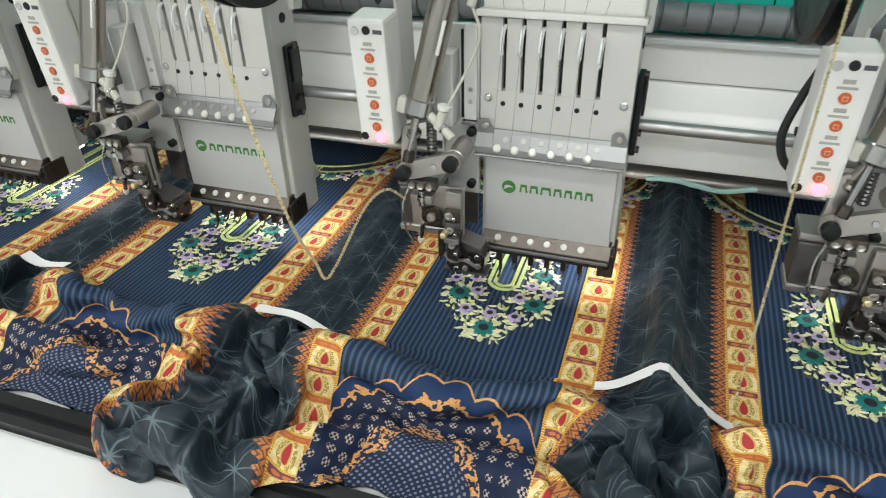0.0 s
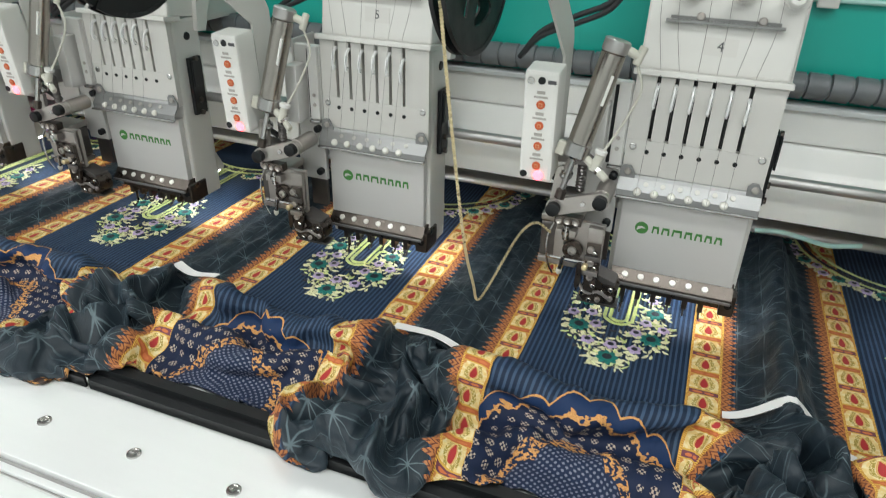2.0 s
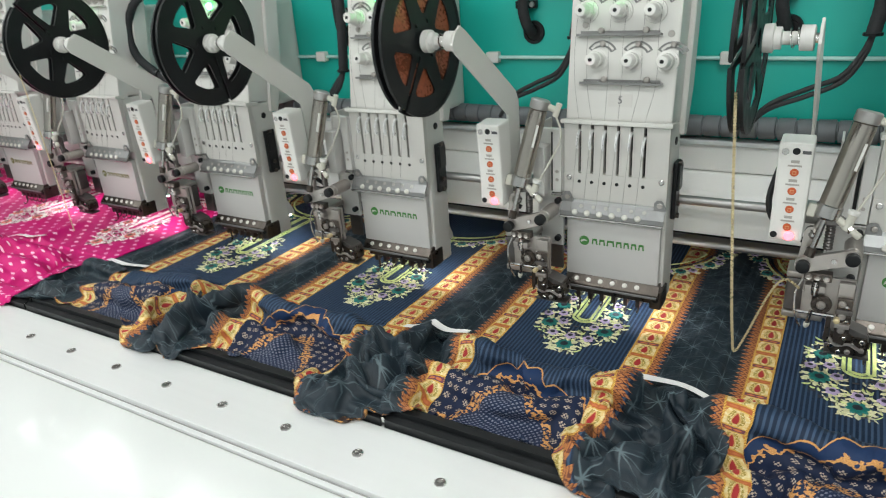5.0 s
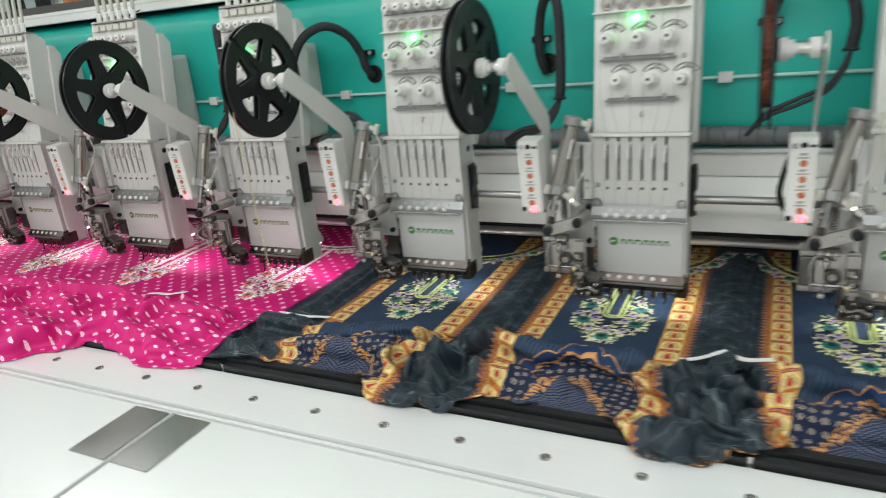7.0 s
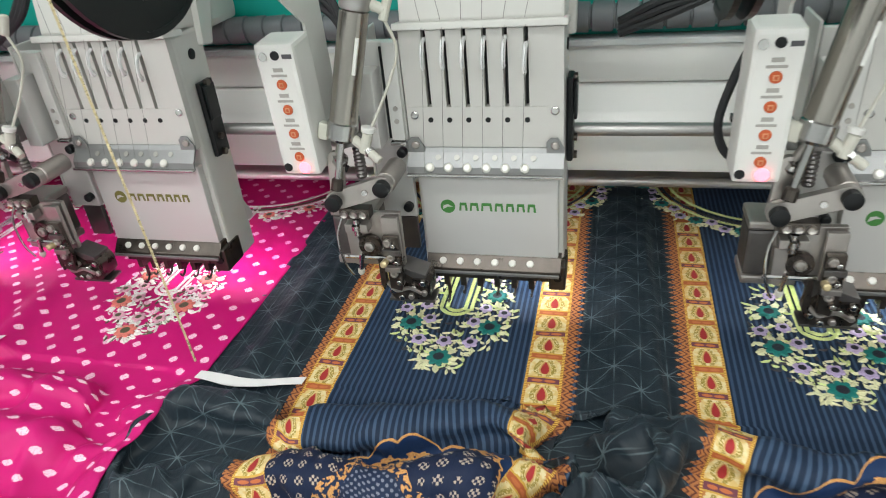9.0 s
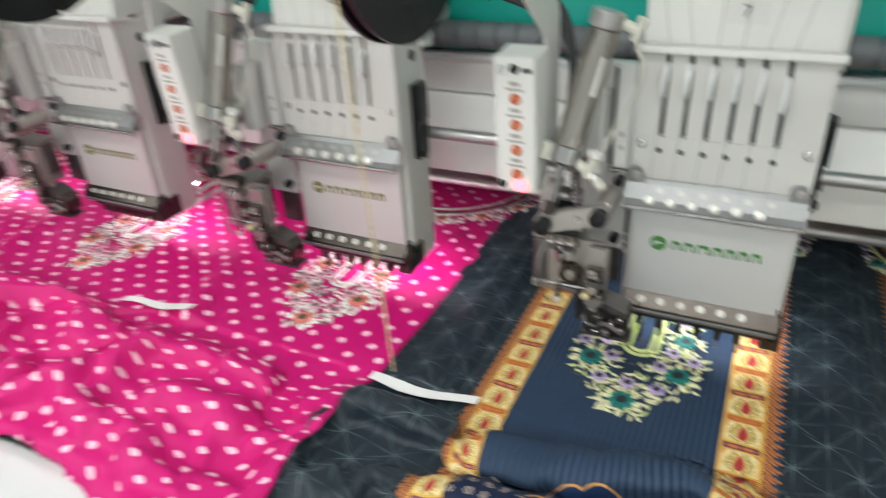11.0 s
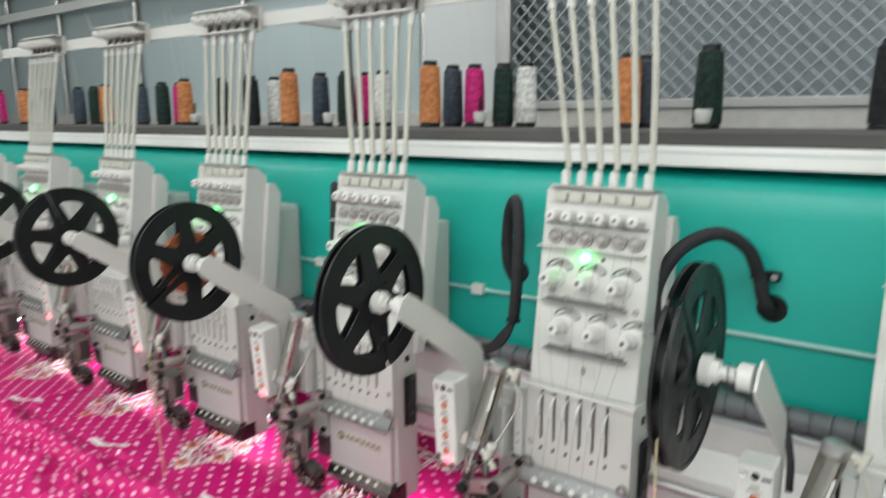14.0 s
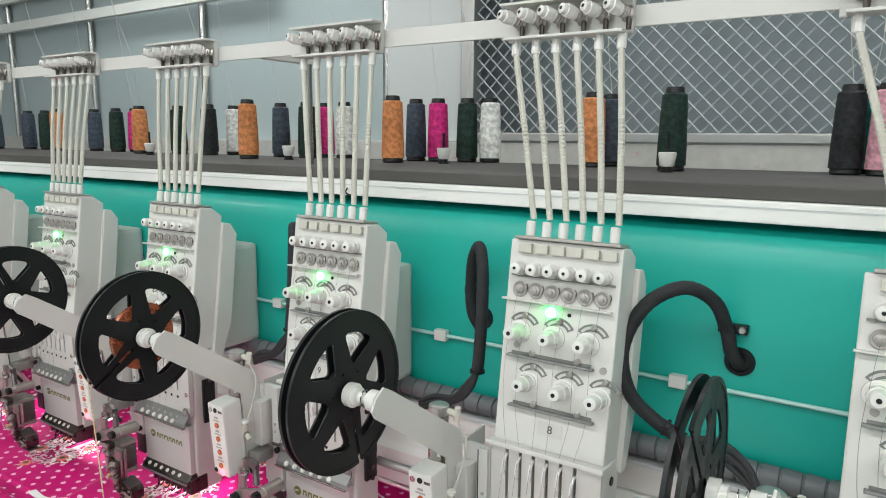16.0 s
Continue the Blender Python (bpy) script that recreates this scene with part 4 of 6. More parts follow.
# ---------------------------------------------------------------- sequin feeders
def reel_flange(x):
    """A disc with six three-cornered windows, a radial slot and small holes, across x."""
    flat = bmesh.new()
    th, rim = 0.0022, 0.097

    def loop(points):
        vs = [flat.verts.new((0, r * math.cos(a), r * math.sin(a))) for r, a in points]
        for i, v in enumerate(vs):
            flat.edges.new((v, vs[(i + 1) % len(vs)]))
    cut = 0.028
    edge = [(rim, cut + (2 * math.pi - 2 * cut) * i / 80) for i in range(81)]
    loop(edge + [(0.022, -0.115), (0.022, 0.115)])
    loop([(0.010, 2 * math.pi * i / 20) for i in range(20)])
    for k in range(6):
        mid = radians(30 + 60 * k)
        arc = [(0.0715, mid + radians(a)) for a in (-17.5, -12, -6, 0, 6, 12, 17.5)]
        loop([(0.0690, mid - radians(20.5))] + arc + [(0.0690, mid + radians(20.5)), (0.0655, mid + radians(20.5)), (0.0355, mid + radians(6)), (0.0335, mid), (0.0355, mid - radians(6)), (0.0655, mid - radians(20.5))])
    for a in (75, 130, 190, 255):
        loop([(0.026 + 0.0028 * math.cos(q), radians(a) + 0.11 * math.sin(q)) for q in (0, 1.05, 2.1, 3.14, 4.2, 5.25)])
    bmesh.ops.triangle_fill(flat, use_beauty=True, use_dissolve=False, edges=flat.edges[:])
    out = bmesh.ops.extrude_face_region(flat, geom=flat.faces[:])
    bmesh.ops.translate(flat, vec=(th, 0, 0), verts=[v for v in out["geom"] if isinstance(v, bmesh.types.BMVert)])
    bmesh.ops.translate(flat, vec=(x - th / 2, 0, 0), verts=flat.verts)
    # raised outer rim
    n, a0 = 64, cut + 0.006
    rings = []
    for i in range(n + 1):
        a = a0 + (2 * math.pi - 2 * a0) * i / n
        rings.append([flat.verts.new((x + dx, r * math.cos(a), r * math.sin(a))) for dx, r in ((-0.0019, 0.0925), (-0.0019, 0.0975), (0.0019, 0.0975), (0.0019, 0.0925))])
    for a, b in zip(rings, rings[1:]):
        for j in range(4):
            flat.faces.new((a[j], a[(j + 1) % 4], b[(j + 1) % 4], b[j]))
    flat.faces.new(rings[0])
    flat.faces.new(rings[-1])
    return flat


def sequin_ribbon(pts, r=0.0018):
    """A string of small overlapping sequins along a line."""
    bm = bmesh.new()
    path = smooth_path(pts, 10)
    dist, nxt, turn = 0.0, 0.0, 0
    for a, b in zip(path, path[1:]):
        seg = (b - a).length
        while nxt <= dist + seg and seg > 0:
            p = a + (b - a) * ((nxt - dist) / seg)
            ax = Vector((0.5, -1, 0.25 if turn % 2 else -0.25)).normalized()
            lathe([(-0.0003, r * 0.4), (-0.0003, r * 0.94), (0.0003, r), (0.0003, r * 0.4)], tuple(p), tuple(ax), 8, bm)
            nxt += r * 1.8
            turn += 1
        dist += seg
    return bm


def sequin_feeder():
    e = new("sequin_feeder")
    # control box
    bx = part("control_box", box(-0.0185, 0.0185, -0.020, 0.018, -0.064, 0.062, 0.004), M["plastic"], e, "white control box with red buttons")
    bx.matrix_basis = pose(-0.1575, -0.060, 0.294, 4, 0, 0)
    for i in range(4):
        z = 0.026 - i * 0.0235
        part("button", lathe([(0, 0.0048), (0.0014, 0.0045)], (0.001, -0.0200, z), (0, -1, 0), 18), M["red"], bx, "round red button")
        for w, yy, mm in ((0.0021, 0.0218, "copper"), (0.0012, 0.0222, "red")):
            part("button_square", box(0.001 - w, 0.001 + w, -yy, -0.0213, z - w, z + w), M[mm], bx)
        part("print_bar", box(-0.004, 0.005, -0.0203, -0.0200, z + 0.0115, z + 0.0150), M["check"], bx)
        part("print_bar", box(-0.007, 0.008, -0.0203, -0.0200, z + 0.0070, z + 0.0092), M["check"], bx)
    for x, z, mm in ((-0.011, 0.051, "steel"), (0.0005, 0.052, "black"), (-0.013, -0.056, "black")):
        part("box_hole", lathe([(0, 0.0042), (0.001, 0.004)], (x, -0.0200, z), (0, -1, 0), 14), M[mm], bx)
    part("print_bar", box(0.007, 0.016, -0.0203, -0.0200, 0.049, 0.053), M["label"], bx)
    part("indicator", lathe([(0, 0.0060), (0.0015, 0.0058), (0.003, 0.004)], (0.004, -0.0200, -0.056), (0, -1, 0), 14), M["led_red"], bx, "glowing red indicator lamp")
    # arm plate, seen as a bent white strip
    arm = prism([(-0.186, 0.492), (-0.172, 0.500), (-0.158, 0.492), (-0.012, 0.392), (-0.002, 0.375), (0.004, 0.250), (-0.036, 0.250), (-0.040, 0.362), (-0.188, 0.468), (-0.194, 0.478)], "x", -0.1465, -0.1435, 0.0008)
    part("reel_arm", arm, M["white"], e, "bent white sheet metal reel arm")
    part("arm_bracket", box(-0.1430, -0.120, -0.034, 0.002, 0.24, 0.26, 0.002), M["zinc"], e)
    hub = lathe([(0, 0.0140), (0.009, 0.0146), (0.010, 0.0110), (0.016, 0.0110), (0.017, 0.0065), (0.032, 0.0065), (0.033, 0.0125), (0.045, 0.0125), (0.046, 0.010)], (-0.196, -0.172, 0.481), (1, 0, 0), 20)
    hb = part("hub", hub, M["plastic"], e, "white stepped plastic hub", True)
    part("hub_bolt", lathe([(0, 0.005), (0.004, 0.005), (0.005, 0.003)], (-0.150, -0.172, 0.481), (1, 0, 0), 12), M["steel"], hb)
    spring = bmesh.new()
    hose([(-0.174 + 0.0011 * i, -0.172 + 0.0095 * math.cos(i * 1.05), 0.481 + 0.0095 * math.sin(i * 1.05)) for i in range(20)], 0.0008, 5, 0, spring, 2)
    part("spring", spring, M["steel"], hb)
    reel = new("reel")
    reel.parent = e
    reel.matrix_basis = pose(-0.207, -0.168, 0.481, 20, 0, 0)
    part("flange", reel_flange(-0.0055), M["black"], reel, "black spoked plastic flange")
    part("flange", reel_flange(0.0055), M["black"], reel, "black spoked plastic flange")
    part("core", lathe([(0, 0.030), (0.009, 0.030)], (-0.0045, 0, 0), (1, 0, 0), 36), M["black"], reel, "", True)
    # dangling sequin chain
    pts = [(-0.207, -0.250, 0.44), (-0.203, -0.226, 0.33), (-0.197, -0.195, 0.2), (-0.195, -0.165, 0.135), (-0.192, -0.155, 0.108), (-0.184, -0.140, 0.120), (-0.164, -0.105, 0.170), (-0.150, -0.080, 0.180), (-0.1335, -0.068, 0.165)]
    part("sequin_chain", sequin_ribbon(pts), M["chain"], e, "gold sequin chain hanging in a loop")
    # link work and feeding foot
    def link(p, q, r, y0, y1, mat, name="link", label=""):
        bm = bmesh.new()
        d = Vector((q[0] - p[0], 0, q[1] - p[1]))
        nrm = Vector((-d.z, 0, d.x)).normalized() * r
        pts2 = []
        for i in range(9):
            a = math.pi * i / 8
            v = Vector((q[0], 0, q[1])) + (d.normalized() * math.sin(a) * r) + nrm * -math.cos(a)
            pts2.append((v.x, v.z))
        for i in range(9):
            a = math.pi * i / 8
            v = Vector((p[0], 0, p[1])) - (d.normalized() * math.sin(a) * r) + nrm * math.cos(a)
            pts2.append((v.x, v.z))
        prism(pts2, "y", y0, y1, 0.0006, bm)
        return part(name, bm, mat, e, label)
    link((-0.1335, 0.197), (-0.082, 0.214), 0.0098, -0.068, -0.060, M["gun"], "link", "bright slanted link")
    for p in ((-0.1335, 0.197), (-0.082, 0.214)):
        part("pivot", lathe([(0, 0.0080), (0.008, 0.0080), (0.009, 0.006)], (p[0], -0.068, p[1]), (0, -1, 0), 16), M["black"], e, "black pivot cap", True)
    part("pivot_barrel", rod((-0.082, -0.0595, 0.214), (-0.082, -0.020, 0.214), 0.0105, 16, None, 0.001), M["gun"], e, "", True)
    part("link_screw", lathe([(0, 0.0034), (0.002, 0.003)], (-0.101, -0.068, 0.2075), (0, -1, 0), 10), M["steel"], e)
    link((-0.1300, 0.238), (-0.1335, 0.199), 0.0075, -0.059, -0.053, M["gun"], "link", "grey upright link")
    part("rod_bush", lathe([(0, 0.0075), (0.004, 0.0082), (0.007, 0.0060), (0.010, 0.0060)], (-0.1265, -0.0535, 0.2330), (0.1, -0.5, 1), 14), M["steel"], e, "steel rod bush", True)
    part("piston_link", rod((-0.1265, -0.056, 0.242), (-0.1190, -0.060, 0.262), 0.0036, 10), M["gun"], e)
    part("spring_rod", lathe([(0, 0.0050)] + [(0.002 * i, 0.0058 if i % 2 else 0.0048) for i in range(1, 20)] + [(0.040, 0.005)], (-0.110, -0.046, 0.214), (0, 0, 1), 12), M["oily"], e, "dark coil spring", True)
    part("clevis", prism([(-0.126, 0.262), (-0.108, 0.266), (-0.094, 0.258), (-0.096, 0.250), (-0.112, 0.252), (-0.124, 0.246)], "y", -0.060, -0.052, 0.001), M["oily"], e, "dark cast clevis")
    # body plates of the feeding head
    part("back_plate", prism([(-0.1300, 0.1800), (-0.0730, 0.1800), (-0.0735, 0.1200), (-0.0900, 0.1060), (-0.1000, 0.1240), (-0.1290, 0.1260)], "y", -0.056, -0.050, 0.001), M["gun"], e, "grey machined back plate")
    part("motor_body", box(-0.150, -0.104, -0.047, -0.010, 0.1220, 0.1690, 0.003), M["oily"], e, "dark stepping motor body")
    for z0, z1 in ((0.1125, 0.1215), (0.1695, 0.1785)):
        part("motor_cap", box(-0.151, -0.103, -0.048, -0.009, z0, z1, 0.0025), M["gun"], e, "grey motor end cap")
    part("front_plate", prism([(-0.0910, 0.1780), (-0.0735, 0.1780), (-0.0735, 0.1290), (-0.0800, 0.1240), (-0.0910, 0.1300)], "y", -0.0640, -0.0590, 0.0008), M["gun"], e, "grey upright front plate")
    part("bolt_strip", box(-0.1310, -0.0995, -0.0690, -0.0565, 0.1785, 0.1895, 0.0012), M["dull"], e, "black bolted strip")
    for i in range(3):
        part("bolt", lathe([(0, 0.0040), (0.0025, 0.0038), (0.0015, 0.0020)], (-0.1255 + 0.0098 * i, -0.0690, 0.1840), (0, -1, 0), 12), M["gun"], e)
    part("clamp_post", lathe([(0, 0.0040), (0.006, 0.0040), (0.007, 0.0062), (0.012, 0.0062), (0.013, 0.0035), (0.018, 0.0035)], (-0.1165, -0.0640, 0.1580), (0, 0, 1), 12), M["steel"], e, "steel clamp post", True)
    for x in (-0.1245, -0.1085):
        part("clamp_arm", box(x - 0.004, x + 0.004, -0.0680, -0.0565, 0.1620, 0.1715, 0.0012), M["gun"], e)
    part("feed_roller", lathe([(0, 0.0112), (0.005, 0.0112), (0.0055, 0.0085), (0.0045, 0.0080), (0.0045, 0.0055), (0.009, 0.0050), (0.0095, 0.0030), (0.007, 0.0024)], (-0.1070, -0.0565, 0.1440), (0, -1, 0), 20), M["gun"], e, "grey steel feed roller", True)
    part("roller_ring", lathe([(0, 0.0118), (0.0030, 0.0124), (0.0060, 0.0118)], (-0.1070, -0.0565, 0.1440), (0, -1, 0), 20), M["dull"], e, "", True)
    part("tongue_plate", prism([(-0.1300, 0.1600), (-0.1190, 0.1600), (-0.1160, 0.1300), (-0.1200, 0.1200), (-0.1290, 0.1230)], "y", -0.0620, -0.0565, 0.0008), M["gun"], e, "worn steel tongue plate")
    part("guide_pin", rod((-0.1200, -0.0640, 0.1130), (-0.1170, -0.0640, 0.1350), 0.0024, 8), M["steel"], e)
    part("pin_tip", lathe([(0, 0.0016), (0.003, 0.0036), (0.007, 0.0036)], (-0.1205, -0.0640, 0.1100), (0.13, 0, 1), 10), M["cream"], e)
    part("knife_lever", prism([(-0.0990, 0.1310), (-0.0940, 0.1310), (-0.0925, 0.1020), (-0.0965, 0.0930), (-0.0995, 0.1000)], "y", -0.0660, -0.0600, 0.0006), M["dull"], e, "black knife lever")
    post = part("foot_post", prism([(-0.0900, 0.1600), (-0.0735, 0.1600), (-0.0720, 0.1180), (-0.0760, 0.0960), (-0.0880, 0.0990)], "y", -0.0700, -0.0645, 0.0010), M["dull"], e, "oily black foot post")
    for x, z, big in ((-0.0845, 0.1540, 1), (-0.0790, 0.1505, 0), (-0.0830, 0.1370, 1), (-0.0775, 0.1310, 0), (-0.0815, 0.1180, 1), (-0.0770, 0.1080, 0)):
        q = 0.0042 if big else 0.0027
        part("bolt", lathe([(0, q), (0.0035, q), (0.0040, q * 0.7), (0.0025, q * 0.5)], (x, -0.0700, z), (0, -1, 0), 12), M["gun" if big else "steel"], post)
    part("post_block", box(-0.0905, -0.0720, -0.0735, -0.0702, 0.1400, 0.1465, 0.0008), M["oily"], e)
    part("post_block", box(-0.0895, -0.0730, -0.0750, -0.0702, 0.1215, 0.1275, 0.0008), M["gun"], e)
    foot = prism([(-0.0810, 0.1000), (-0.0740, 0.1160), (-0.0690, 0.1150), (-0.0560, 0.1060), (-0.0420, 0.1070), (-0.0385, 0.1000), (-0.0390, 0.0840), (-0.0440, 0.0790), (-0.0780, 0.0780), (-0.0830, 0.0850)], "y", -0.0600, -0.0340, 0.0014)
    sole = part("feed_foot", foot, M["dull"], e, "oily dark feeding foot")
    part("foot_cover", prism([(-0.0720, 0.1180), (-0.0680, 0.1200), (-0.0420, 0.1110), (-0.0420, 0.1075), (-0.0560, 0.1068), (-0.0690, 0.1158)], "y", -0.0615, -0.0360, 0.0006), M["oily"], sole, "grey sloping foot cover")
    part("foot_blade", box(-0.0860, -0.0360, -0.0580, -0.0360, 0.0745, 0.0775, 0.0005), M["oily"], sole)
    part("foot_link", hose([(-0.0830, -0.0640, 0.1020), (-0.0740, -0.0650, 0.0930), (-0.0600, -0.0640, 0.0960), (-0.0480, -0.0630, 0.0900)], 0.0022, 6), M["gun"], sole, "", True)
    for i, (x, z) in enumerate(((-0.0560, 0.0945), (-0.0455, 0.0885), (-0.0700, 0.0820), (-0.0600, 0.0835), (-0.0460, 0.1010), (-0.0680, 0.1010), (-0.0790, 0.0900))):
        part("bolt", lathe([(0, 0.0034), (0.0026, 0.0032), (0.0032, 0.0022)], (x, -0.0600, z), (0, -1, 0), 10), M[("steel", "gun")[i % 2]], sole)
    sole.matrix_basis = pose(-0.010, 0, 0)
    part("brass_bush", lathe([(0, 0.0036), (0.008, 0.0036), (0.009, 0.0022)], (-0.0880, -0.0735, 0.1335), (0, -1, 0.1), 12), M["chain"], e, "small brass bush")
    part("cross_rod", rod((-0.136, -0.060, 0.1300), (-0.0730, -0.060, 0.1300), 0.0028, 8), M["steel"], e)
    part("wire_guide", hose([(-0.1310, -0.062, 0.178), (-0.1370, -0.068, 0.158), (-0.1345, -0.070, 0.130), (-0.1270, -0.068, 0.112)], 0.0013, 6), M["steel"], e)
    part("cable_clip", box(-0.176, -0.170, -0.036, -0.028, 0.266, 0.272, 0.001), M["black"], e)
    part("box_cable", hose([(-0.168, -0.040, 0.335), (-0.178, -0.032, 0.30), (-0.184, -0.025, 0.262), (-0.176, -0.022, 0.235), (-0.158, -0.022, 0.222), (-0.135, -0.02, 0.21)], 0.0038, 8), M["rubber"], e, "black control cable")
    return tagged(e, "sequin feeder with a black reel on a white arm", "sequin feeder", "sequin feeders")


FEEDER = sequin_feeder()


def air_cylinder():
    """The small steel lifting cylinder beside each head; it stands on its lower pin."""
    e = new("air_cylinder")
    part("barrel", lathe([(0.008, 0.0112), (0.010, 0.0132), (0.112, 0.0132), (0.114, 0.0112)], (0, 0, 0), (0, 0, 1), 20), M["barrel"], e, "polished steel barrel", True)
    part("end_cap", lathe([(0.1135, 0.0130), (0.115, 0.0140), (0.126, 0.0140), (0.1275, 0.0118), (0.1276, 0.006)], (0, 0, 0), (0, 0, 1), 20), M["zinc"], e, "pale metal end cap", True)
    part("collar", lathe([(-0.004, 0.012), (-0.001, 0.0148), (0.013, 0.0148), (0.0145, 0.0130)], (0, 0, 0), (0, 0, 1), 20), M["steel"], e, "", True)
    part("piston_rod", rod((0, 0, -0.045), (0, 0, -0.004), 0.0034, 10), M["steel"], e)
    part("fork", lathe([(0, 0.006), (0.010, 0.006), (0.012, 0.004)], (0, 0, -0.054), (0, 0, 1), 10), M["dull"], e)
    part("fitting", rod((0.010, 0.002, 0.120), (0.026, 0.004, 0.117), 0.0048, 12, None, 0.001), M["cream"], e, "white air fitting")
    part("fitting", rod((0.025, 0.004, 0.108), (0.027, 0.004, 0.128), 0.0044, 12, None, 0.001), M["cream"], e, "white air fitting")
    part("fitting", rod((0.009, -0.002, 0.002), (0.026, -0.004, -0.006), 0.0045, 12, None, 0.001), M["cream"], e, "white air fitting")
    part("fitting", rod((0.024, -0.004, -0.010), (0.026, -0.005, 0.010), 0.0050, 12, None, 0.001), M["cream"], e, "white air fitting")
    part("name_strip", box(0.0070, 0.0100, -0.0118, -0.0090, 0.060, 0.092), M["plastic"], e, "small white printed strip")
    part("fitting_ring", lathe([(0, 0.0066), (0.004, 0.0070), (0.005, 0.0060)], (0.0255, -0.0045, 0.0105), (0, 0, 1), 14), M["plastic"], e, "", True)
    part("fitting_nut", lathe([(0, 0.0050), (0.006, 0.0050)], (0.026, -0.004, -0.006), (0.9, -0.3, -0.4), 6), M["steel"], e)
    part("fitting", lathe([(0, 0.0040), (0.009, 0.0044), (0.012, 0.0036)], (0.031, -0.006, -0.008), (0.9, -0.3, -0.4), 12), M["cream"], e, "white air fitting")
    part("side_lug", box(-0.022, -0.012, -0.006, 0.006, -0.006, 0.010, 0.002), M["cream"], e)
    part("air_tube", hose([(0.026, 0.004, 0.110), (0.040, 0.006, 0.085), (0.036, 0.004, 0.05), (0.027, -0.004, 0.01)], 0.0015, 6), M["cream"], e, "thin clear air tube")
    return tagged(e, "polished steel air cylinder with white fittings", "air cylinder", "air cylinders")


CYLINDER = air_cylinder()


def thread_guide():
    """Bracket on the upper rail with six tubes down to a head."""
    e = new("thread_guide")
    part("bracket", box(-0.124, 0.052, 0.112, 0.121, 0.878, 0.925, 0.002), M["white"], e, "white bent sheet bracket")
    part("top_flange", box(-0.124, 0.056, 0.085, 0.112, 0.923, 0.9265, 0.001), M["white"], e)
    part("foot_flange", box(-0.116, 0.048, 0.082, 0.1115, 0.878, 0.8815, 0.001), M["white"], e)
    for i in range(6):
        x = -0.111 + 0.0295 * i
        knob = lathe([(0, 0.0042), (0.014, 0.0042), (0.015, 0.0072), (0.018, 0.0080), (0.020, 0.0066), (0.022, 0.0086), (0.033, 0.0086), (0.034, 0.0070), (0.040, 0.0066), (0.041, 0.005)], (x + 0.010, 0.1115, 0.902), (-0.5, -1, 0.26), 16)
        k = part("check_knob", knob, M["plastic"], e, "white fluted knob on a spring", True)
        part("knob_spring", lathe([(0, 0.0100), (0.002, 0.0112), (0.004, 0.0096), (0.005, 0.0074), (0.007, 0.0086), (0.009, 0.0074), (0.011, 0.0086), (0.0135, 0.0070)], (x + 0.0098, 0.111, 0.902), (-0.5, -1, 0.26), 14), M["gun"], k)
        part("knob_hole", lathe([(0, 0.0024), (0.0008, 0.0024)], (x + 0.010 - 0.0178, 0.1115 - 0.0355, 0.9113), (-0.5, -1, 0.26), 10), M["black"], k)
        part("hanger", rod((x + 0.012, 0.105, 0.8825), (x + 0.012, 0.105, 0.898), 0.0036, 8), M["dull"], e)
        top, bot = Vector((-0.104 + 0.0294 * i, 0.098, 0.858)), Vector((-0.046 + 0.0228 * i, 0.048, 0.643))
        part("tube_cap", rod(top, top + Vector((0, 0.002, 0.020)), 0.0062, 12, None, 0.0012), M["plastic"], e, "white plastic tube cap")
        mid = (top + bot) / 2 + Vector((0.003, -0.004, 0))
        tube = part("thread_tube", hose([top + Vector((0, 0, 0.004)), mid, bot], 0.0042, 8, 0.0, None, 6), M["cream"], e, "cream rubber thread tube", True)
        coil = bmesh.new()
        d = (top - bot).normalized()
        for j in range(40):
            u = 0.03 + 0.94 * j / 40
            at_u = bot + (mid - bot) * (2 * u) if u < 0.5 else mid + (top - mid) * (2 * u - 1)
            lathe([(0, 0.0041), (0.0013, 0.00465), (0.0026, 0.0041)], at_u + Vector((0.0006, -0.0008, 0)) * (4 * u * (1 - u)), d, 8, coil)
        part("coil", coil, M["cream"], tube)
    for o in e.children:
        o.matrix_basis = pose(0.004, 0, 0)
    return tagged(e, "white thread guide bracket with six cream tubes", "thread guide", "thread guides")


GUIDE = thread_guide()
r = new("upper_guide_rail")
part("rail", box(MX0, MX1, 0.122, 0.128, 0.888, 0.914, 0.001), M["white"], r)
for x in (-5.888, -4.088, -2.288, -0.488, 1.2):
    part("rail_stay", rod((x, 0.30, 0.6905), (x, 0.30, 0.94), 0.009, 12), M["steel"], r, "thin steel rail stay", True)
    part("rail_bracket", box(x - 0.01, x + 0.01, 0.1285, 0.31, 0.895, 0.907, 0.001), M["white"], r)
tagged(r, "flat white rail that carries the thread guides", "rail")


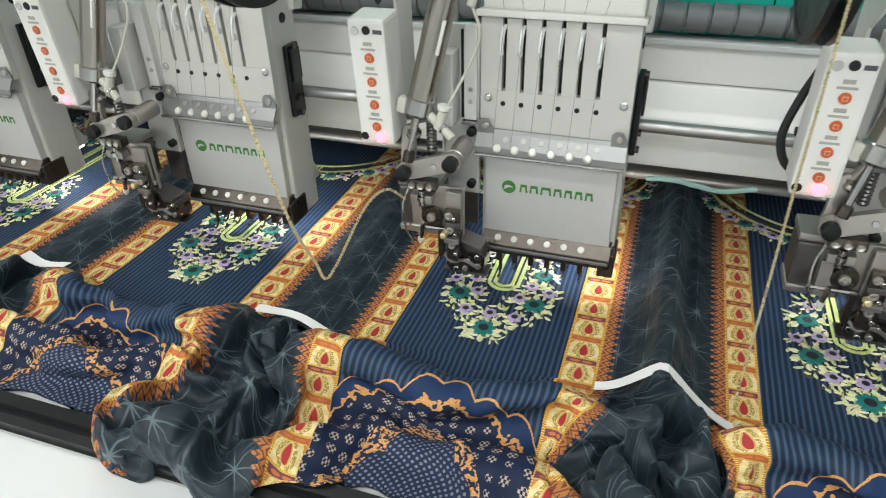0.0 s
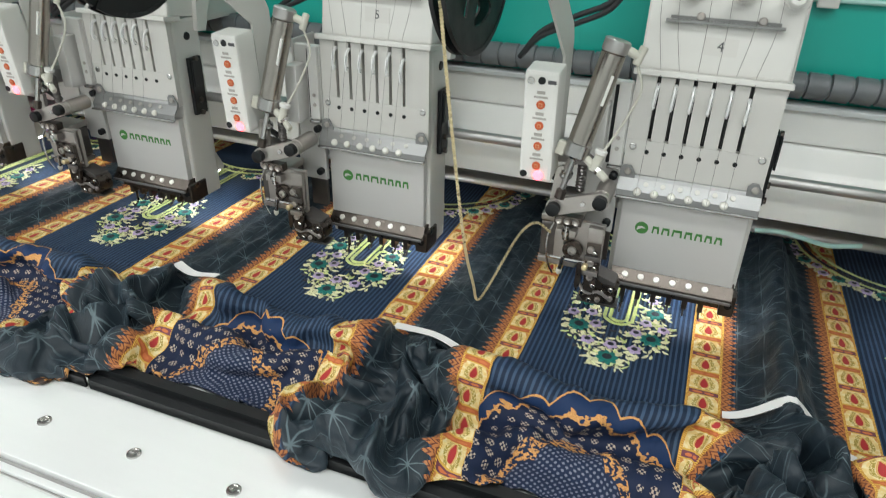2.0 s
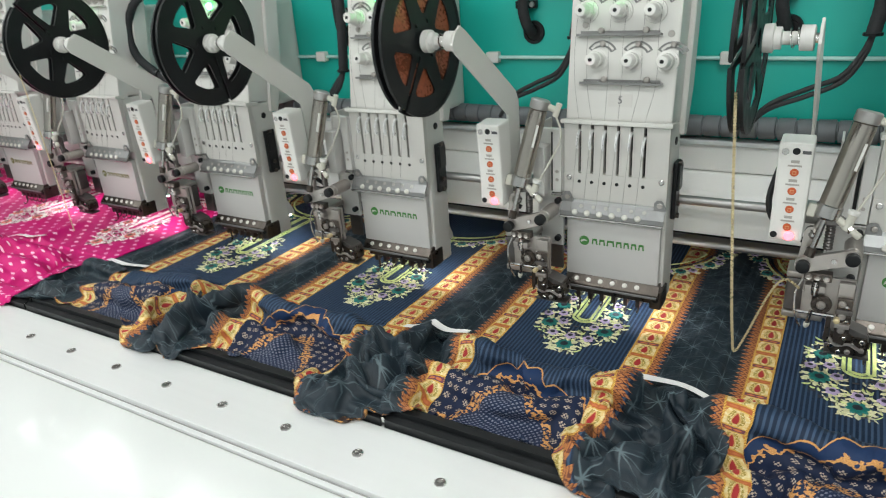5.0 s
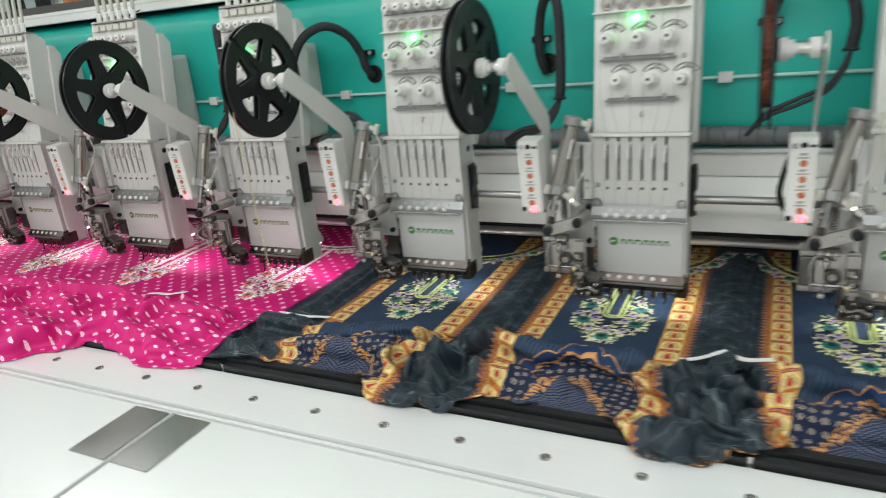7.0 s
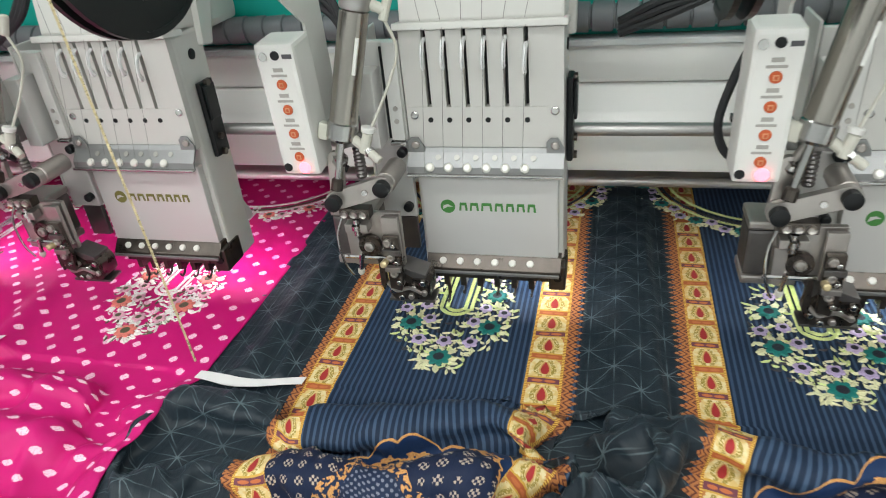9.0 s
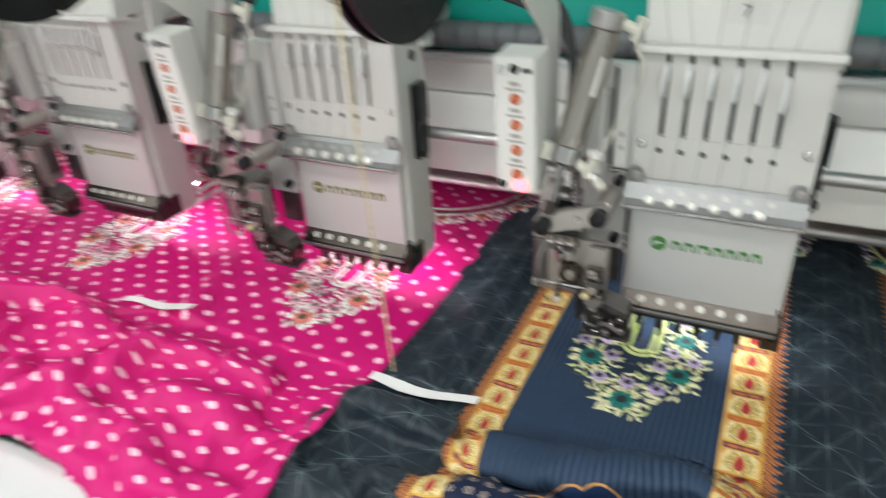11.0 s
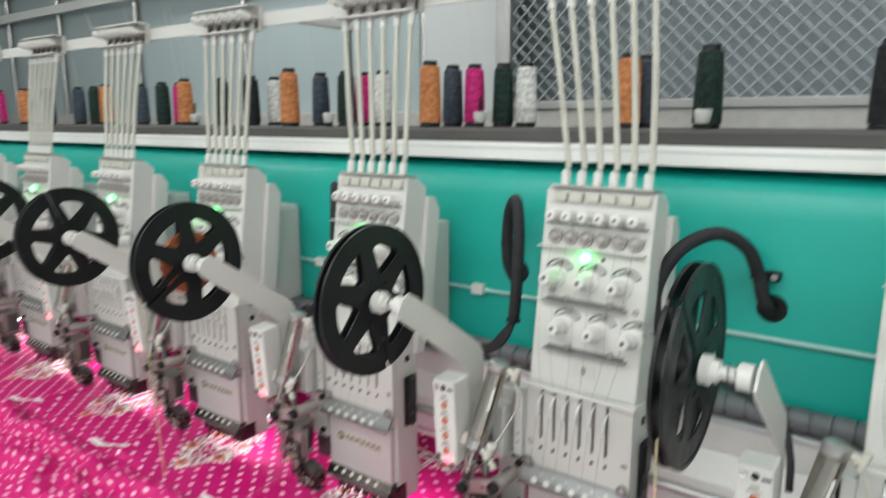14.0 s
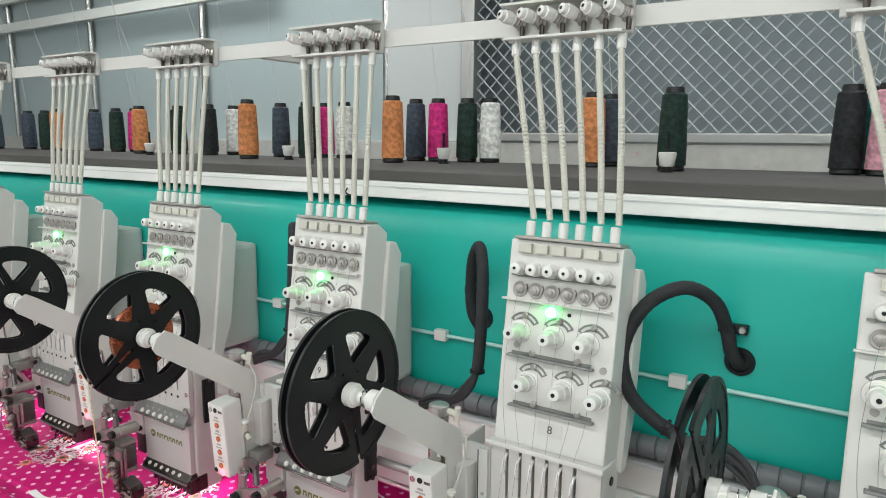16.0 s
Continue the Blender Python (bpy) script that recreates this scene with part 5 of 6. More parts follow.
def cable_loop(narrow=False, outward=False):
    """Sleeved cable that leaves a hole in the teal sheet and loops down to the feeder."""
    e = new("cable_loop")
    y = TEAL_Y
    part("grommet", lathe([(0, 0.020), (0.003, 0.019), (0.0032, 0.014), (0.001, 0.013)], (0.197, y - 0.0005, 0.452), (0, -1, 0), 24), M["black"], e, "black rubber lined hole", True)
    part("clamp", box(0.168, 0.206, y - 0.013, y - 0.001, 0.492, 0.505, 0.002), M["black"], e, "black cable clamp")
    part("clamp_bolt", lathe([(0, 0.005), (0.003, 0.004)], (0.199, y - 0.013, 0.4985), (0, -1, 0), 10), M["zinc"], e)
    pts = [(0.196, y - 0.004, 0.450), (0.188, y - 0.018, 0.470), (0.181, y - 0.022, 0.500), (0.168, y - 0.048, 0.541), (0.138, y - 0.085, 0.562), (0.100, y - 0.115, 0.540), (0.078, y - 0.132, 0.485), (0.090, y - 0.135, 0.430), (0.122, y - 0.125, 0.395), (0.158, y - 0.120, 0.376)]
    if narrow:
        pts = [(0.193, y - 0.004, 0.436), (0.188, y - 0.018, 0.462), (0.186, y - 0.022, 0.498), (0.200, y - 0.040, 0.555), (0.224, y - 0.062, 0.582), (0.242, y - 0.082, 0.555), (0.248, y - 0.092, 0.490), (0.248, y - 0.098, 0.430), (0.246, y - 0.100, 0.395)]
    if outward:
        pts = [(0.196, y - 0.004, 0.450), (0.190, y - 0.018, 0.470), (0.187, y - 0.022, 0.500), (0.205, y - 0.036, 0.548), (0.245, y - 0.055, 0.572), (0.288, y - 0.070, 0.552), (0.306, y - 0.080, 0.500), (0.302, y - 0.086, 0.450)]
    part("sleeve", hose(pts, 0.0094, 12, 0.0004, None, 10), M["braid"], e, "black braided cable sleeve", True)
    for i, dz in enumerate((-0.006, 0.0, 0.006)[:2 if outward else 3]):
        if outward:
            tail = [pts[-1], (0.296 - 0.004 * i, y - 0.088, 0.425), (0.276 - 0.003 * i, y - 0.088, 0.398 + dz), (0.235, y - 0.086, 0.380 + dz * 1.6), (0.190, y - 0.080, 0.356 + dz), (0.160, y - 0.070, 0.318)]
            part("cable", hose(tail, 0.0036, 8), M["rubber"], e, "black rubber cable", True)
            continue
        if narrow:
            tail = [pts[-1], (0.240 - 0.006 * i, y - 0.106, 0.372), (0.222 - 0.007 * i, y - 0.108, 0.350), (0.180 - 0.006 * i, y - 0.100, 0.334 + dz), (0.130, y - 0.085, 0.312 + dz)]
            part("cable", hose(tail, 0.0042, 8), M["rubber"], e, "black rubber cable", True)
            continue
        tail = [pts[-1], (0.20, y - 0.118 - 0.003 * i, 0.374 + dz * 2), (0.238, y - 0.13, 0.352 + dz * 1.5), (0.256, y - 0.15, 0.315), (0.262, y - 0.175, 0.282)]
        part("cable", hose(tail, 0.0042, 8), M["rubber"], e, "black rubber cable", True)
    tie = (pts[-1], (0, 0, 1)) if narrow or outward else ((0.134, y - 0.123, 0.3885), (0.9, 0.1, -0.45))
    part("cable_tie", lathe([(0, 0.0118), (0.004, 0.0118)], *tie, 14), M["black"], e)
    return tagged(e, "black sleeved cable looping out of the beam", "cable", "cable loops")


LOOP, NARROW, OUTWARD = cable_loop(), cable_loop(True), cable_loop(outward=True)
FEEDERS, CYLINDERS = [], []
for n in range(FIRST, LAST + 1):
    at = pose(head_x(n), 0, 0)
    if n == FIRST:
        h, fd, cy, gd = HEAD, FEEDER, CYLINDER, GUIDE
        h.matrix_basis, gd.matrix_basis = at, at
        NARROW.matrix_basis, LOOP.matrix_basis, OUTWARD.matrix_basis = pose(head_x(7), 0, 0), pose(head_x(8), 0, 0), pose(head_x(6), 0, 0)
    else:
        h, gd = copy_thing(HEAD, at), copy_thing(GUIDE, at)
        if n > 8 or n == 5:
            copy_thing(OUTWARD if n == 5 else NARROW, at)
        fd, cy = copy_thing(FEEDER, at), copy_thing(CYLINDER, at)
    FEEDERS.append((n, fd))
    CYLINDERS.append((n, cy))
for n, fd in FEEDERS:
    if n != 4:
        bpy.data.objects.remove(next(c for c in fd.children if c.name.startswith("sequin_chain")))
    if n in (3, 7, 9):
        part("sequin_chain", sequin_ribbon([(-0.207, -0.255, 0.44), (-0.206, -0.250, 0.33), (-0.204, -0.246, 0.22), (-0.203, -0.243, 0.135)], 0.0011), M["chain"], fd, "gold sequin chain hanging straight down")
    holder = next(c for c in fd.children if c.name.split(".")[0] == "reel")
    holder.matrix_basis = pose(-0.207, -0.168, 0.481, {8: -78, 9: 215, 7: 130}.get(n, 47 * n), 0, 0)
    if n in (5, 9, 12):
        full = 0.050 if n == 9 else 0.072
        part("sequin_coil", lathe([(0, 0.031), (0, full), (0.008, full), (0.008, 0.031)], (-0.004, 0, 0), (1, 0, 0), 40), M["sequin"], holder, "coiled copper sequin ribbon", True)
for n in range(FIRST, LAST + 1):
    heads = [o for o in scene.objects if o.name.split(".")[0] == "embroidery_unit" and abs(o.matrix_basis.translation.x - head_x(n)) < 0.01]
    # marks above the magenta cloth: its bounce is put into their colour
    if n >= 8:
        for c in next(c for c in heads[0].children if c.name.startswith("cover_plate")).children:
            if not c.name.startswith("mark_slash"):
                c.material_slots[0].link = "OBJECT"
                c.material_slots[0].material = M["olive"]
    box_ob = next(c for c in heads[0].children if c.name.startswith("tension_box"))
    lettering("number", str(n), 0.0145, pose(0.009, -0.0030, 0.029) @ FRONT, M["label"], box_ob)


# ---------------------------------------------------------------- cloth
def smoothstep(a, b, v):
    t = min(1.0, max(0.0, (v - a) / (b - a)))
    return t * t * (3 - 2 * t)


def ridges(p):
    """Creases: sharp valleys between rounded folds."""
    return 1 - abs(noise.noise(p)) * 2


def crumple(verts, uvs, nx, ny, rounds, ease, loose):
    """Lets the slack in the bunched part of a sheet buckle: first into broad folds until the cloth regains its own length, then into fine creases."""
    p = np.array(verts).reshape(nx + 1, ny + 1, 3)
    rest = np.array(uvs).reshape(nx + 1, ny + 1, 2)
    j0 = int(np.argmax(p[:, :, 1].mean(axis=0) < -0.118))
    q, r = p[:, j0:].copy(), rest[:, j0:]
    hold = np.clip((-0.122 - q[:, :, 1]) / 0.035, 0, 1)[:, :, None]
    near = q[:, :, 1].min(axis=1)[:, None]
    m, n = q.shape[:2]
    side = np.minimum(np.arange(m), np.arange(m)[::-1])
    hold = hold * np.clip((side - 2) / 12, 0, 1)[:, None, None]

    def ends(di, dj):
        return ((slice(0, m - di), slice(0, n - dj) if dj >= 0 else slice(-dj, n)), (slice(di, m), slice(dj, n) if dj >= 0 else slice(0, n + dj)))

    def length(a, b, v):
        return np.linalg.norm(v[b] - v[a], axis=2)

    def relax(spans, count, soften, sink):
        for k in range(count):
            for (a, b), want, stiff in spans:
                d = q[b] - q[a]
                ln = np.linalg.norm(d, axis=2)
                move = d * ((ln - want) / np.maximum(ln, 1e-6) * 0.4 * stiff)[:, :, None]
                q[a] += move * hold[a]
                q[b] -= move * hold[b]
            q[:, :, 2] -= sink * hold[:, :, 0]
            q[:, :, 1] = np.maximum(q[:, :, 1], near - 0.010)
            if k % 5 == 4:
                soft = q.copy()
                soft[1:-1, 1:-1] = (q[2:, 1:-1] + q[:-2, 1:-1] + q[1:-1, 2:] + q[1:-1, :-2]) / 4
                q[:] += (soft - q) * soften * hold
            over = (q[:, :, 1] < -0.316) & (q[:, :, 1] > -0.354)
            q[:, :, 2] = np.clip(q[:, :, 2], np.where(over, 0.0190, 0.0036), 0.085)

    broad = []
    for di, dj, stiff in ((1, 0, 0.5), (0, 1, 0.5), (1, 1, 0.3), (1, -1, 0.3), (4, 0, 0.45), (0, 4, 0.45), (8, 0, 0.4), (0, 7, 0.4), (5, 5, 0.3), (5, -5, 0.3)):
        a, b = ends(di, dj)
        now = length(a, b, q)
        broad.append(((a, b), np.clip(length(a, b, r), 0.97 * now, ease * now), stiff))
    relax(broad, rounds, 0.35, 0.00024)
    # fine creases along the folds
    w = np.asarray(loose)[:, None] * np.ones((1, n))
    ii, jj = np.meshgrid(np.arange(m), np.arange(n), indexing="ij")
    q[:, :, 2] += 0.0011 * w * hold[:, :, 0] * (np.sin(0.55 * ii + 0.31 * jj + 2.1 * np.sin(0.13 * jj + 0.05 * ii)) + np.sin(0.23 * ii - 0.52 * jj + 1.7 * np.sin(0.11 * ii)))
    fine = []
    for di, dj, stiff in ((1, 0, 0.5), (0, 1, 0.5), (1, 1, 0.3), (1, -1, 0.3), (2, 0, 0.3), (0, 2, 0.3)):
        a, b = ends(di, dj)
        fine.append(((a, b), length(a, b, q) * (1 + 0.125 * w[a]), stiff))
    relax(fine, 70, 0.12, 0.00012)
    p[:, j0:] = q
    return p.reshape(-1, 3).tolist()


def cloth(name, xa, xb, front, fold, material, label, step=0.0042, lump=1.0, seed=0.0, rough=1.0, crease=lambda x: 0.0, swell=lambda x, y: 0.0, flat=lambda x: 1.0, rounds=0, ease=1.3):
    """A sheet laid on the bed that bunches up towards the operator. front(x): where its near edge lies; fold: raised rolls along y."""
    nx = int((xb - xa) / step)
    back, ny = 0.44, 150
    verts, uvs = [], []
    for i in range(nx + 1):
        x = xa + (xb - xa) * i / nx
        yf = front(x)
        for j in range(ny + 1):
            t = j / ny
            y = back + (yf - back) * (t ** 0.86)
            s = smoothstep(-0.125, -0.190, y)
            edge = smoothstep(yf, yf + 0.05, y)
            q = Vector((x * 1.0 + seed, y, 0))
            w = rough
            z = 0.0028 + 0.0011 * noise.noise(q * 22) + fold(x, y)
            z += 0.0035 * smoothstep(0.0, -0.12, y) * (0.5 + 0.5 * noise.noise(Vector((x * 30 + seed, y * 9, 2.0))))
            big = 0.5 + 0.5 * noise.noise(Vector((x * 7.5 * w + seed, y * 9 * w, 5.0)))
            c = crease(x)
            mid = ridges(Vector((x * 12 * w + 3 * y + seed, y * 15 * w - 2 * x, 9.0)))
            warp = 0.35 * noise.noise(Vector((x * 14 + seed, y * 14, 31.0)))
            fine = ridges(Vector((x * 22 * w - 9 * y + warp + seed, y * 26 * w + 8 * x + warp, 3.0)))
            tiny = ridges(Vector((x * 55 + warp + seed, y * 45 - warp, 7.0)))
            near, nxt = noise.voronoi(Vector((x * 15 * w + 2 * y + seed, y * 12 * w - 3 * x, seed)))[0][:2]
            calm = 0.022 + 0.030 * big + 0.014 * mid * mid + 0.006 * fine * fine + 0.010 * (nxt - near)
            fat = ridges(Vector((x * 8 + 5 * y + 2.2 * warp + seed, y * 10 - 4 * x + 2.2 * warp, 15.0)))
            wild = 0.006 + 0.022 * big + 0.044 * max(fat, 0) ** 3 + 0.014 * max(mid, 0) ** 2 + 0.013 * max(fine, 0) ** 2 + 0.003 * tiny
            body = calm + (wild - calm) * c + swell(x, y)
            z += flat(x) * lump * s * (0.18 + 0.82 * edge ** 0.5) * body
            z = max(z, 0.0024)
            if y < -0.317:
                z = max(z, 0.0185 if y > -0.353 else 0.0035)
            dx = s * (0.020 + 0.018 * c) * noise.noise(Vector((x * 9 + seed, y * 14, 11.0)))
            dy = s * (0.020 + 0.014 * c) * noise.noise(Vector((x * 9 + seed, y * 14, 21.0)))
            verts.append((x + dx * edge, y + dy, z))
            slack = s * (0.9 * max(0.0, -0.115 - y))
            v = ((x - 0.145 + P / 2) % P) - P / 2
            gather = 0.42 * c * s * v if x > -1.45 else 0.0
            uvs.append((x + 0.5 * dx - gather, y - slack))
    if rounds:
        verts = crumple(verts, uvs, nx, ny, rounds, ease, [0.4 + 0.6 * crease(xa + (xb - xa) * i / nx) for i in range(nx + 1)])
    faces = [(i * (ny + 1) + j, i * (ny + 1) + j + 1, (i + 1) * (ny + 1) + j + 1, (i + 1) * (ny + 1) + j) for i in range(nx) for j in range(ny)]
    me = bpy.data.meshes.new(name)
    me.from_pydata(verts, [], faces)
    layer = me.uv_layers.new(name="rest")
    idx = np.empty(len(me.loops), dtype=np.int32)
    me.loops.foreach_get("vertex_index", idx)
    layer.data.foreach_set("uv", np.array(uvs, dtype=np.float32)[idx].ravel())
    me.polygons.foreach_set("use_smooth", [True] * len(me.polygons))
    me.materials.append(material)
    ob = new(name, me)
    solid = ob.modifiers.new("thickness", "SOLIDIFY")
    solid.thickness, solid.offset = 0.0012, -1
    return tagged(ob, label, "cloth")


def navy_crumple(x):
    """How crumpled the hem is: most in the charcoal strips between the medallions."""
    u = ((x - 0.135 + P / 2) % P) - P / 2
    if x < -1.37:
        return 0.25
    return smoothstep(0.115, 0.055, abs(u)) if x < -0.15 else smoothstep(0.085, 0.05, abs(u))


def navy_front(x):
    c = navy_crumple(x)
    return -0.304 - 0.054 * c - 0.016 * noise.noise(Vector((x * 9, 3, 1))) - 0.010 * noise.noise(Vector((x * 26, 3, 1)))


def navy_fold(x, y):
    u = ((x - 0.152 + P / 2) % P) - P / 2
    wob = 0.014 * noise.noise(Vector((x * 0.4, y * 7, 4)))
    tall, wide = (0.040, 0.0185) if x > 0 else (0.010, 0.020)
    v = u + wob
    h = tall * math.exp(-abs(v / wide) ** 2.6) + 0.008 * math.exp(-((u - 0.030 - wob) / 0.007) ** 2)
    h += 0.30 * tall * math.exp(-((v + 0.027) / 0.009) ** 2) * (0.6 + noise.noise(Vector((x, y * 11, 8))))
    cross = ridges(Vector((x * 14, y * 30 + 6 * v, 1)))
    crease = 0.26 * tall * math.exp(-(u / 0.035) ** 2) * cross * abs(cross)
    return (h + crease) * smoothstep(0.42, 0.30, y)


def pink_front(x):
    d = -0.352 - 0.022 * noise.noise(Vector((x * 5.5, 1, 8))) - 0.010 * noise.noise(Vector((x * 17, 1, 8)))
    d -= 0.150 * math.exp(-((x + 2.03) / 0.155) ** 2)
    d -= 0.030 * math.exp(-((x + 1.58) / 0.09) ** 2)
    d += 0.030 * math.exp(-((x + 1.80) / 0.04) ** 2)
    return d


def pink_fold(x, y):
    u = ((x + 0.205 + P / 2) % P) - P / 2
    lean = 0.25 * (y + 0.05)
    h = 0.014 * math.exp(-((u + lean) / 0.022) ** 2) * smoothstep(0.10, -0.08, y)
    return h + 0.003 * ridges(Vector((x * 7 + 4 * y, y * 6, 2))) * smoothstep(0.15, -0.1, y)


def pink_swell(x, y):
    """A puffed lobe that spills over the table edge, with a deep crease beside it."""
    lobe = 0.030 * math.exp(-((x + 2.02) / 0.10) ** 2 - ((y + 0.40) / 0.10) ** 2)
    along = smoothstep(-0.20, -0.26, y)
    dent = 0.045 * along * math.exp(-((x + 2.165 - 0.15 * (y + 0.35)) / 0.012) ** 2)
    roll = 0.030 * along * math.exp(-((x + 2.205 - 0.15 * (y + 0.35)) / 0.022) ** 2)
    pinch = 0.040 * smoothstep(-0.17, -0.30, y) * math.exp(-((x + 1.86 - 0.55 * (y + 0.33)) / 0.013) ** 2)
    lip = 0.020 * smoothstep(-0.17, -0.26, y) * math.exp(-((x + 1.815 - 0.55 * (y + 0.33)) / 0.020) ** 2)
    rays = 0.010 * ridges(Vector((x * 16 - 10 * (y + 0.3) * (x + 1.7), y * 4, 6.0))) ** 3
    return lobe + roll + lip + rays - dent - pinch


NAVY = cloth("printed_cloth", -1.508, 1.25, navy_front, navy_fold, M["navy"], "navy, gold and charcoal printed cloth bunched at its hem", crease=navy_crumple, flat=lambda x: 0.35 + 0.65 * smoothstep(-1.44, -1.30, x), rounds=130, ease=1.26)
PINK = cloth("spotted_cloth", -4.30, -1.500, pink_front, pink_fold, M["pink"], "magenta cloth with small pale spots, loosely bunched", 0.0050, 0.95, 4.0, 0.55, swell=pink_swell, flat=lambda x: 1 - 0.65 * smoothstep(-1.66, -1.54, x), rounds=70, ease=1.05)
cloth("violet_cloth", -6.1, -4.302, lambda x: -0.35, pink_fold, M["purple"], "violet spotted cloth under the far heads", 0.012, 0.6, 9.0)


# ---------------------------------------------------------------- embroidery on the cloth
def flower(bm, x, y, z, r, petals, spin, mat, heart, thick=0.0016):
    c = bm.verts.new((x, y, z + thick * 1.3))
    rim = []
    n = petals * 6
    for i in range(n):
        a = 2 * math.pi * i / n + spin
        rr = r * (0.70 + 0.30 * abs(math.sin(petals * (a - spin) / 2)))
        rim.append((bm.verts.new((x + rr * math.cos(a), y + rr * math.sin(a), z)), bm.verts.new((x + rr * 0.9 * math.cos(a), y + rr * 0.9 * math.sin(a), z + thick)), bm.verts.new((x + r * 0.42 * math.cos(a), y + r * 0.42 * math.sin(a), z + thick * 1.2))))
    for i in range(n):
        j = (i + 1) % n
        for k in (0, 1):
            f = bm.faces.new((rim[i][k], rim[j][k], rim[j][k + 1], rim[i][k + 1]))
            f.material_index = mat
        f = bm.faces.new((rim[i][2], rim[j][2], c))
        f.material_index = heart


def leaf(bm, x, y, z, ln, wd, a, mat, thick=0.0016):
    d, s = Vector((math.cos(a), math.sin(a), 0)), Vector((-math.sin(a), math.cos(a), 0))
    o = Vector((x, y, z))
    line = [(0, 0), (0.25, 0.8), (0.5, 1), (0.75, 0.7), (1, 0)]
    mid = [bm.verts.new(o + d * ln * t + Vector((0, 0, thick))) for t, _ in line]
    for sg in (1, -1):
        side = [bm.verts.new(o + d * ln * t + s * wd * 0.5 * w * sg) for t, w in line]
        for i in range(4):
            f = bm.faces.new((mid[i], mid[i + 1], side[i + 1], side[i]))
            f.material_index = mat


def braid(bm, pts, w, z, mat, gap=0.0035):
    """A stitched cord: short overlapping stitches along a line."""
    path = smooth_path([(p[0], p[1], 0) for p in pts], 10)
    dist, nxt = 0.0, 0.0
    for a, b in zip(path, path[1:]):
        seg = (b - a).length
        while nxt <= dist + seg and seg > 0:
            p = a + (b - a) * ((nxt - dist) / seg)
            t = math.atan2((b - a).y, (b - a).x)
            leaf(bm, p.x - math.cos(t + 0.7) * w * 0.6, p.y - math.sin(t + 0.7) * w * 0.6, z, w * 1.3, gap * 1.1, t + 0.7, mat)
            nxt += gap
        dist += seg


def motif(name, palette, label, rng):
    """Neck opening and placket embroidery: cords, flowers and leaves. Slots: 0 cord, 1 leaf, 2 bloom, 3 small bloom, 4 dark."""
    e = new(name)
    mats = [STITCH[c] for c in palette]
    bm = bmesh.new()
    cx, z = -0.047, 0.0044
    # placket: nested cords round an open slot
    for off, mat, w in ((0.0115, 0, 0.0062), (0.0190, 0, 0.0062)):
        pts = [(cx - off, 0.27), (cx - off, 0.15), (cx - off, 0.040)]
        pts += [(cx + off * math.sin(a), 0.036 - off * math.cos(a)) for a in (-1.1, -0.5, 0, 0.5, 1.1)]
        pts += [(cx + off, 0.040), (cx + off, 0.15), (cx + off, 0.27)]
        braid(bm, pts, w, z, mat, 0.0032)
    # neck line
    for rr, mat in ((0.140, 0), (0.152, 4), (0.160, 0)):
        pts = [(cx + rr * math.cos(radians(a)), 0.412 + rr * math.sin(radians(a))) for a in range(188, 353, 12)]
        braid(bm, pts, 0.005, z, mat, 0.0038)
    part("stitched_cord", bm, mats, e, "raised stitched cord round the placket")
    bm = bmesh.new()
    spots = []
    def place(x, y, r, kind):
        spots.append((x, y, r))
        bm = bmesh.new()
        zz = z + 0.0002 * (len(spots) % 5)
        if kind == 2:
            flower(bm, x, y, zz + 0.0012, r, 8, rng.random(), 2, 4)
            for i in range(9):
                a = 2 * math.pi * i / 9 + rng.random()
                leaf(bm, x + r * 0.8 * math.cos(a), y + r * 0.8 * math.sin(a), zz, r * 0.9, r * 0.55, a + 0.25, 1)
        else:
            flower(bm, x, y, zz + 0.0014, r, 5, rng.random(), 3, 4)
            for i in range(5):
                a = 2 * math.pi * i / 5 + rng.random()
                leaf(bm, x + r * 0.8 * math.cos(a), y + r * 0.8 * math.sin(a), zz, r * 0.9, r * 0.5, a, 1)
        part("large_flower" if kind == 2 else "small_flower", bm, mats, e)
    for x, y, r, kd in ((0, -0.064, 0.0145, 2), (-0.047, -0.006, 0.0145, 2), (0.047, -0.006, 0.0145, 2), (-0.046, 0.058, 0.0132, 2), (0.046, 0.058, 0.0132, 2), (0, -0.036, 0.0095, 3), (-0.030, -0.036, 0.0095, 3), (0.030, -0.036, 0.0095, 3), (-0.026, 0.003, 0.0088, 3), (0.027, 0.003, 0.0088, 3), (-0.060, 0.022, 0.0085, 3), (0.060, 0.022, 0.0085, 3), (-0.036, 0.030, 0.0085, 3), (0.037, 0.030, 0.0085, 3), (-0.040, 0.090, 0.008, 3), (0.040, 0.090, 0.008, 3)):
        place(cx + x, y, r, kd)
    for i in range(420):
        y = rng.uniform(-0.080, 0.115)
        half = 0.020 + 0.052 * smoothstep(-0.085, -0.005, y) - 0.02 * smoothstep(0.05, 0.12, y)
        x = rng.uniform(-half, half)
        if abs(x) < 0.024 and y > 0.012:
            continue
        leaf(bm, cx + x, y, z - 0.0003, rng.uniform(0.007, 0.013), 0.0044, rng.uniform(0, 6.28), rng.choice((0, 1, 1, 4)))
    for sg in (-1, 1):
        for i in range(11):
            a = radians(270 + sg * (16 + 7.0 * i))
            rr = 0.176 + 0.006 * math.sin(i * 2.1)
            x, y = cx + rr * math.cos(a), 0.412 + rr * math.sin(a)
            place(x, y, 0.0085 if i % 3 else 0.0105, 3 if i % 3 else 2)
            for kq in range(3):
                leaf(bm, x, y, z - 0.0005, 0.015, 0.006, rng.uniform(0, 6.28), 1)
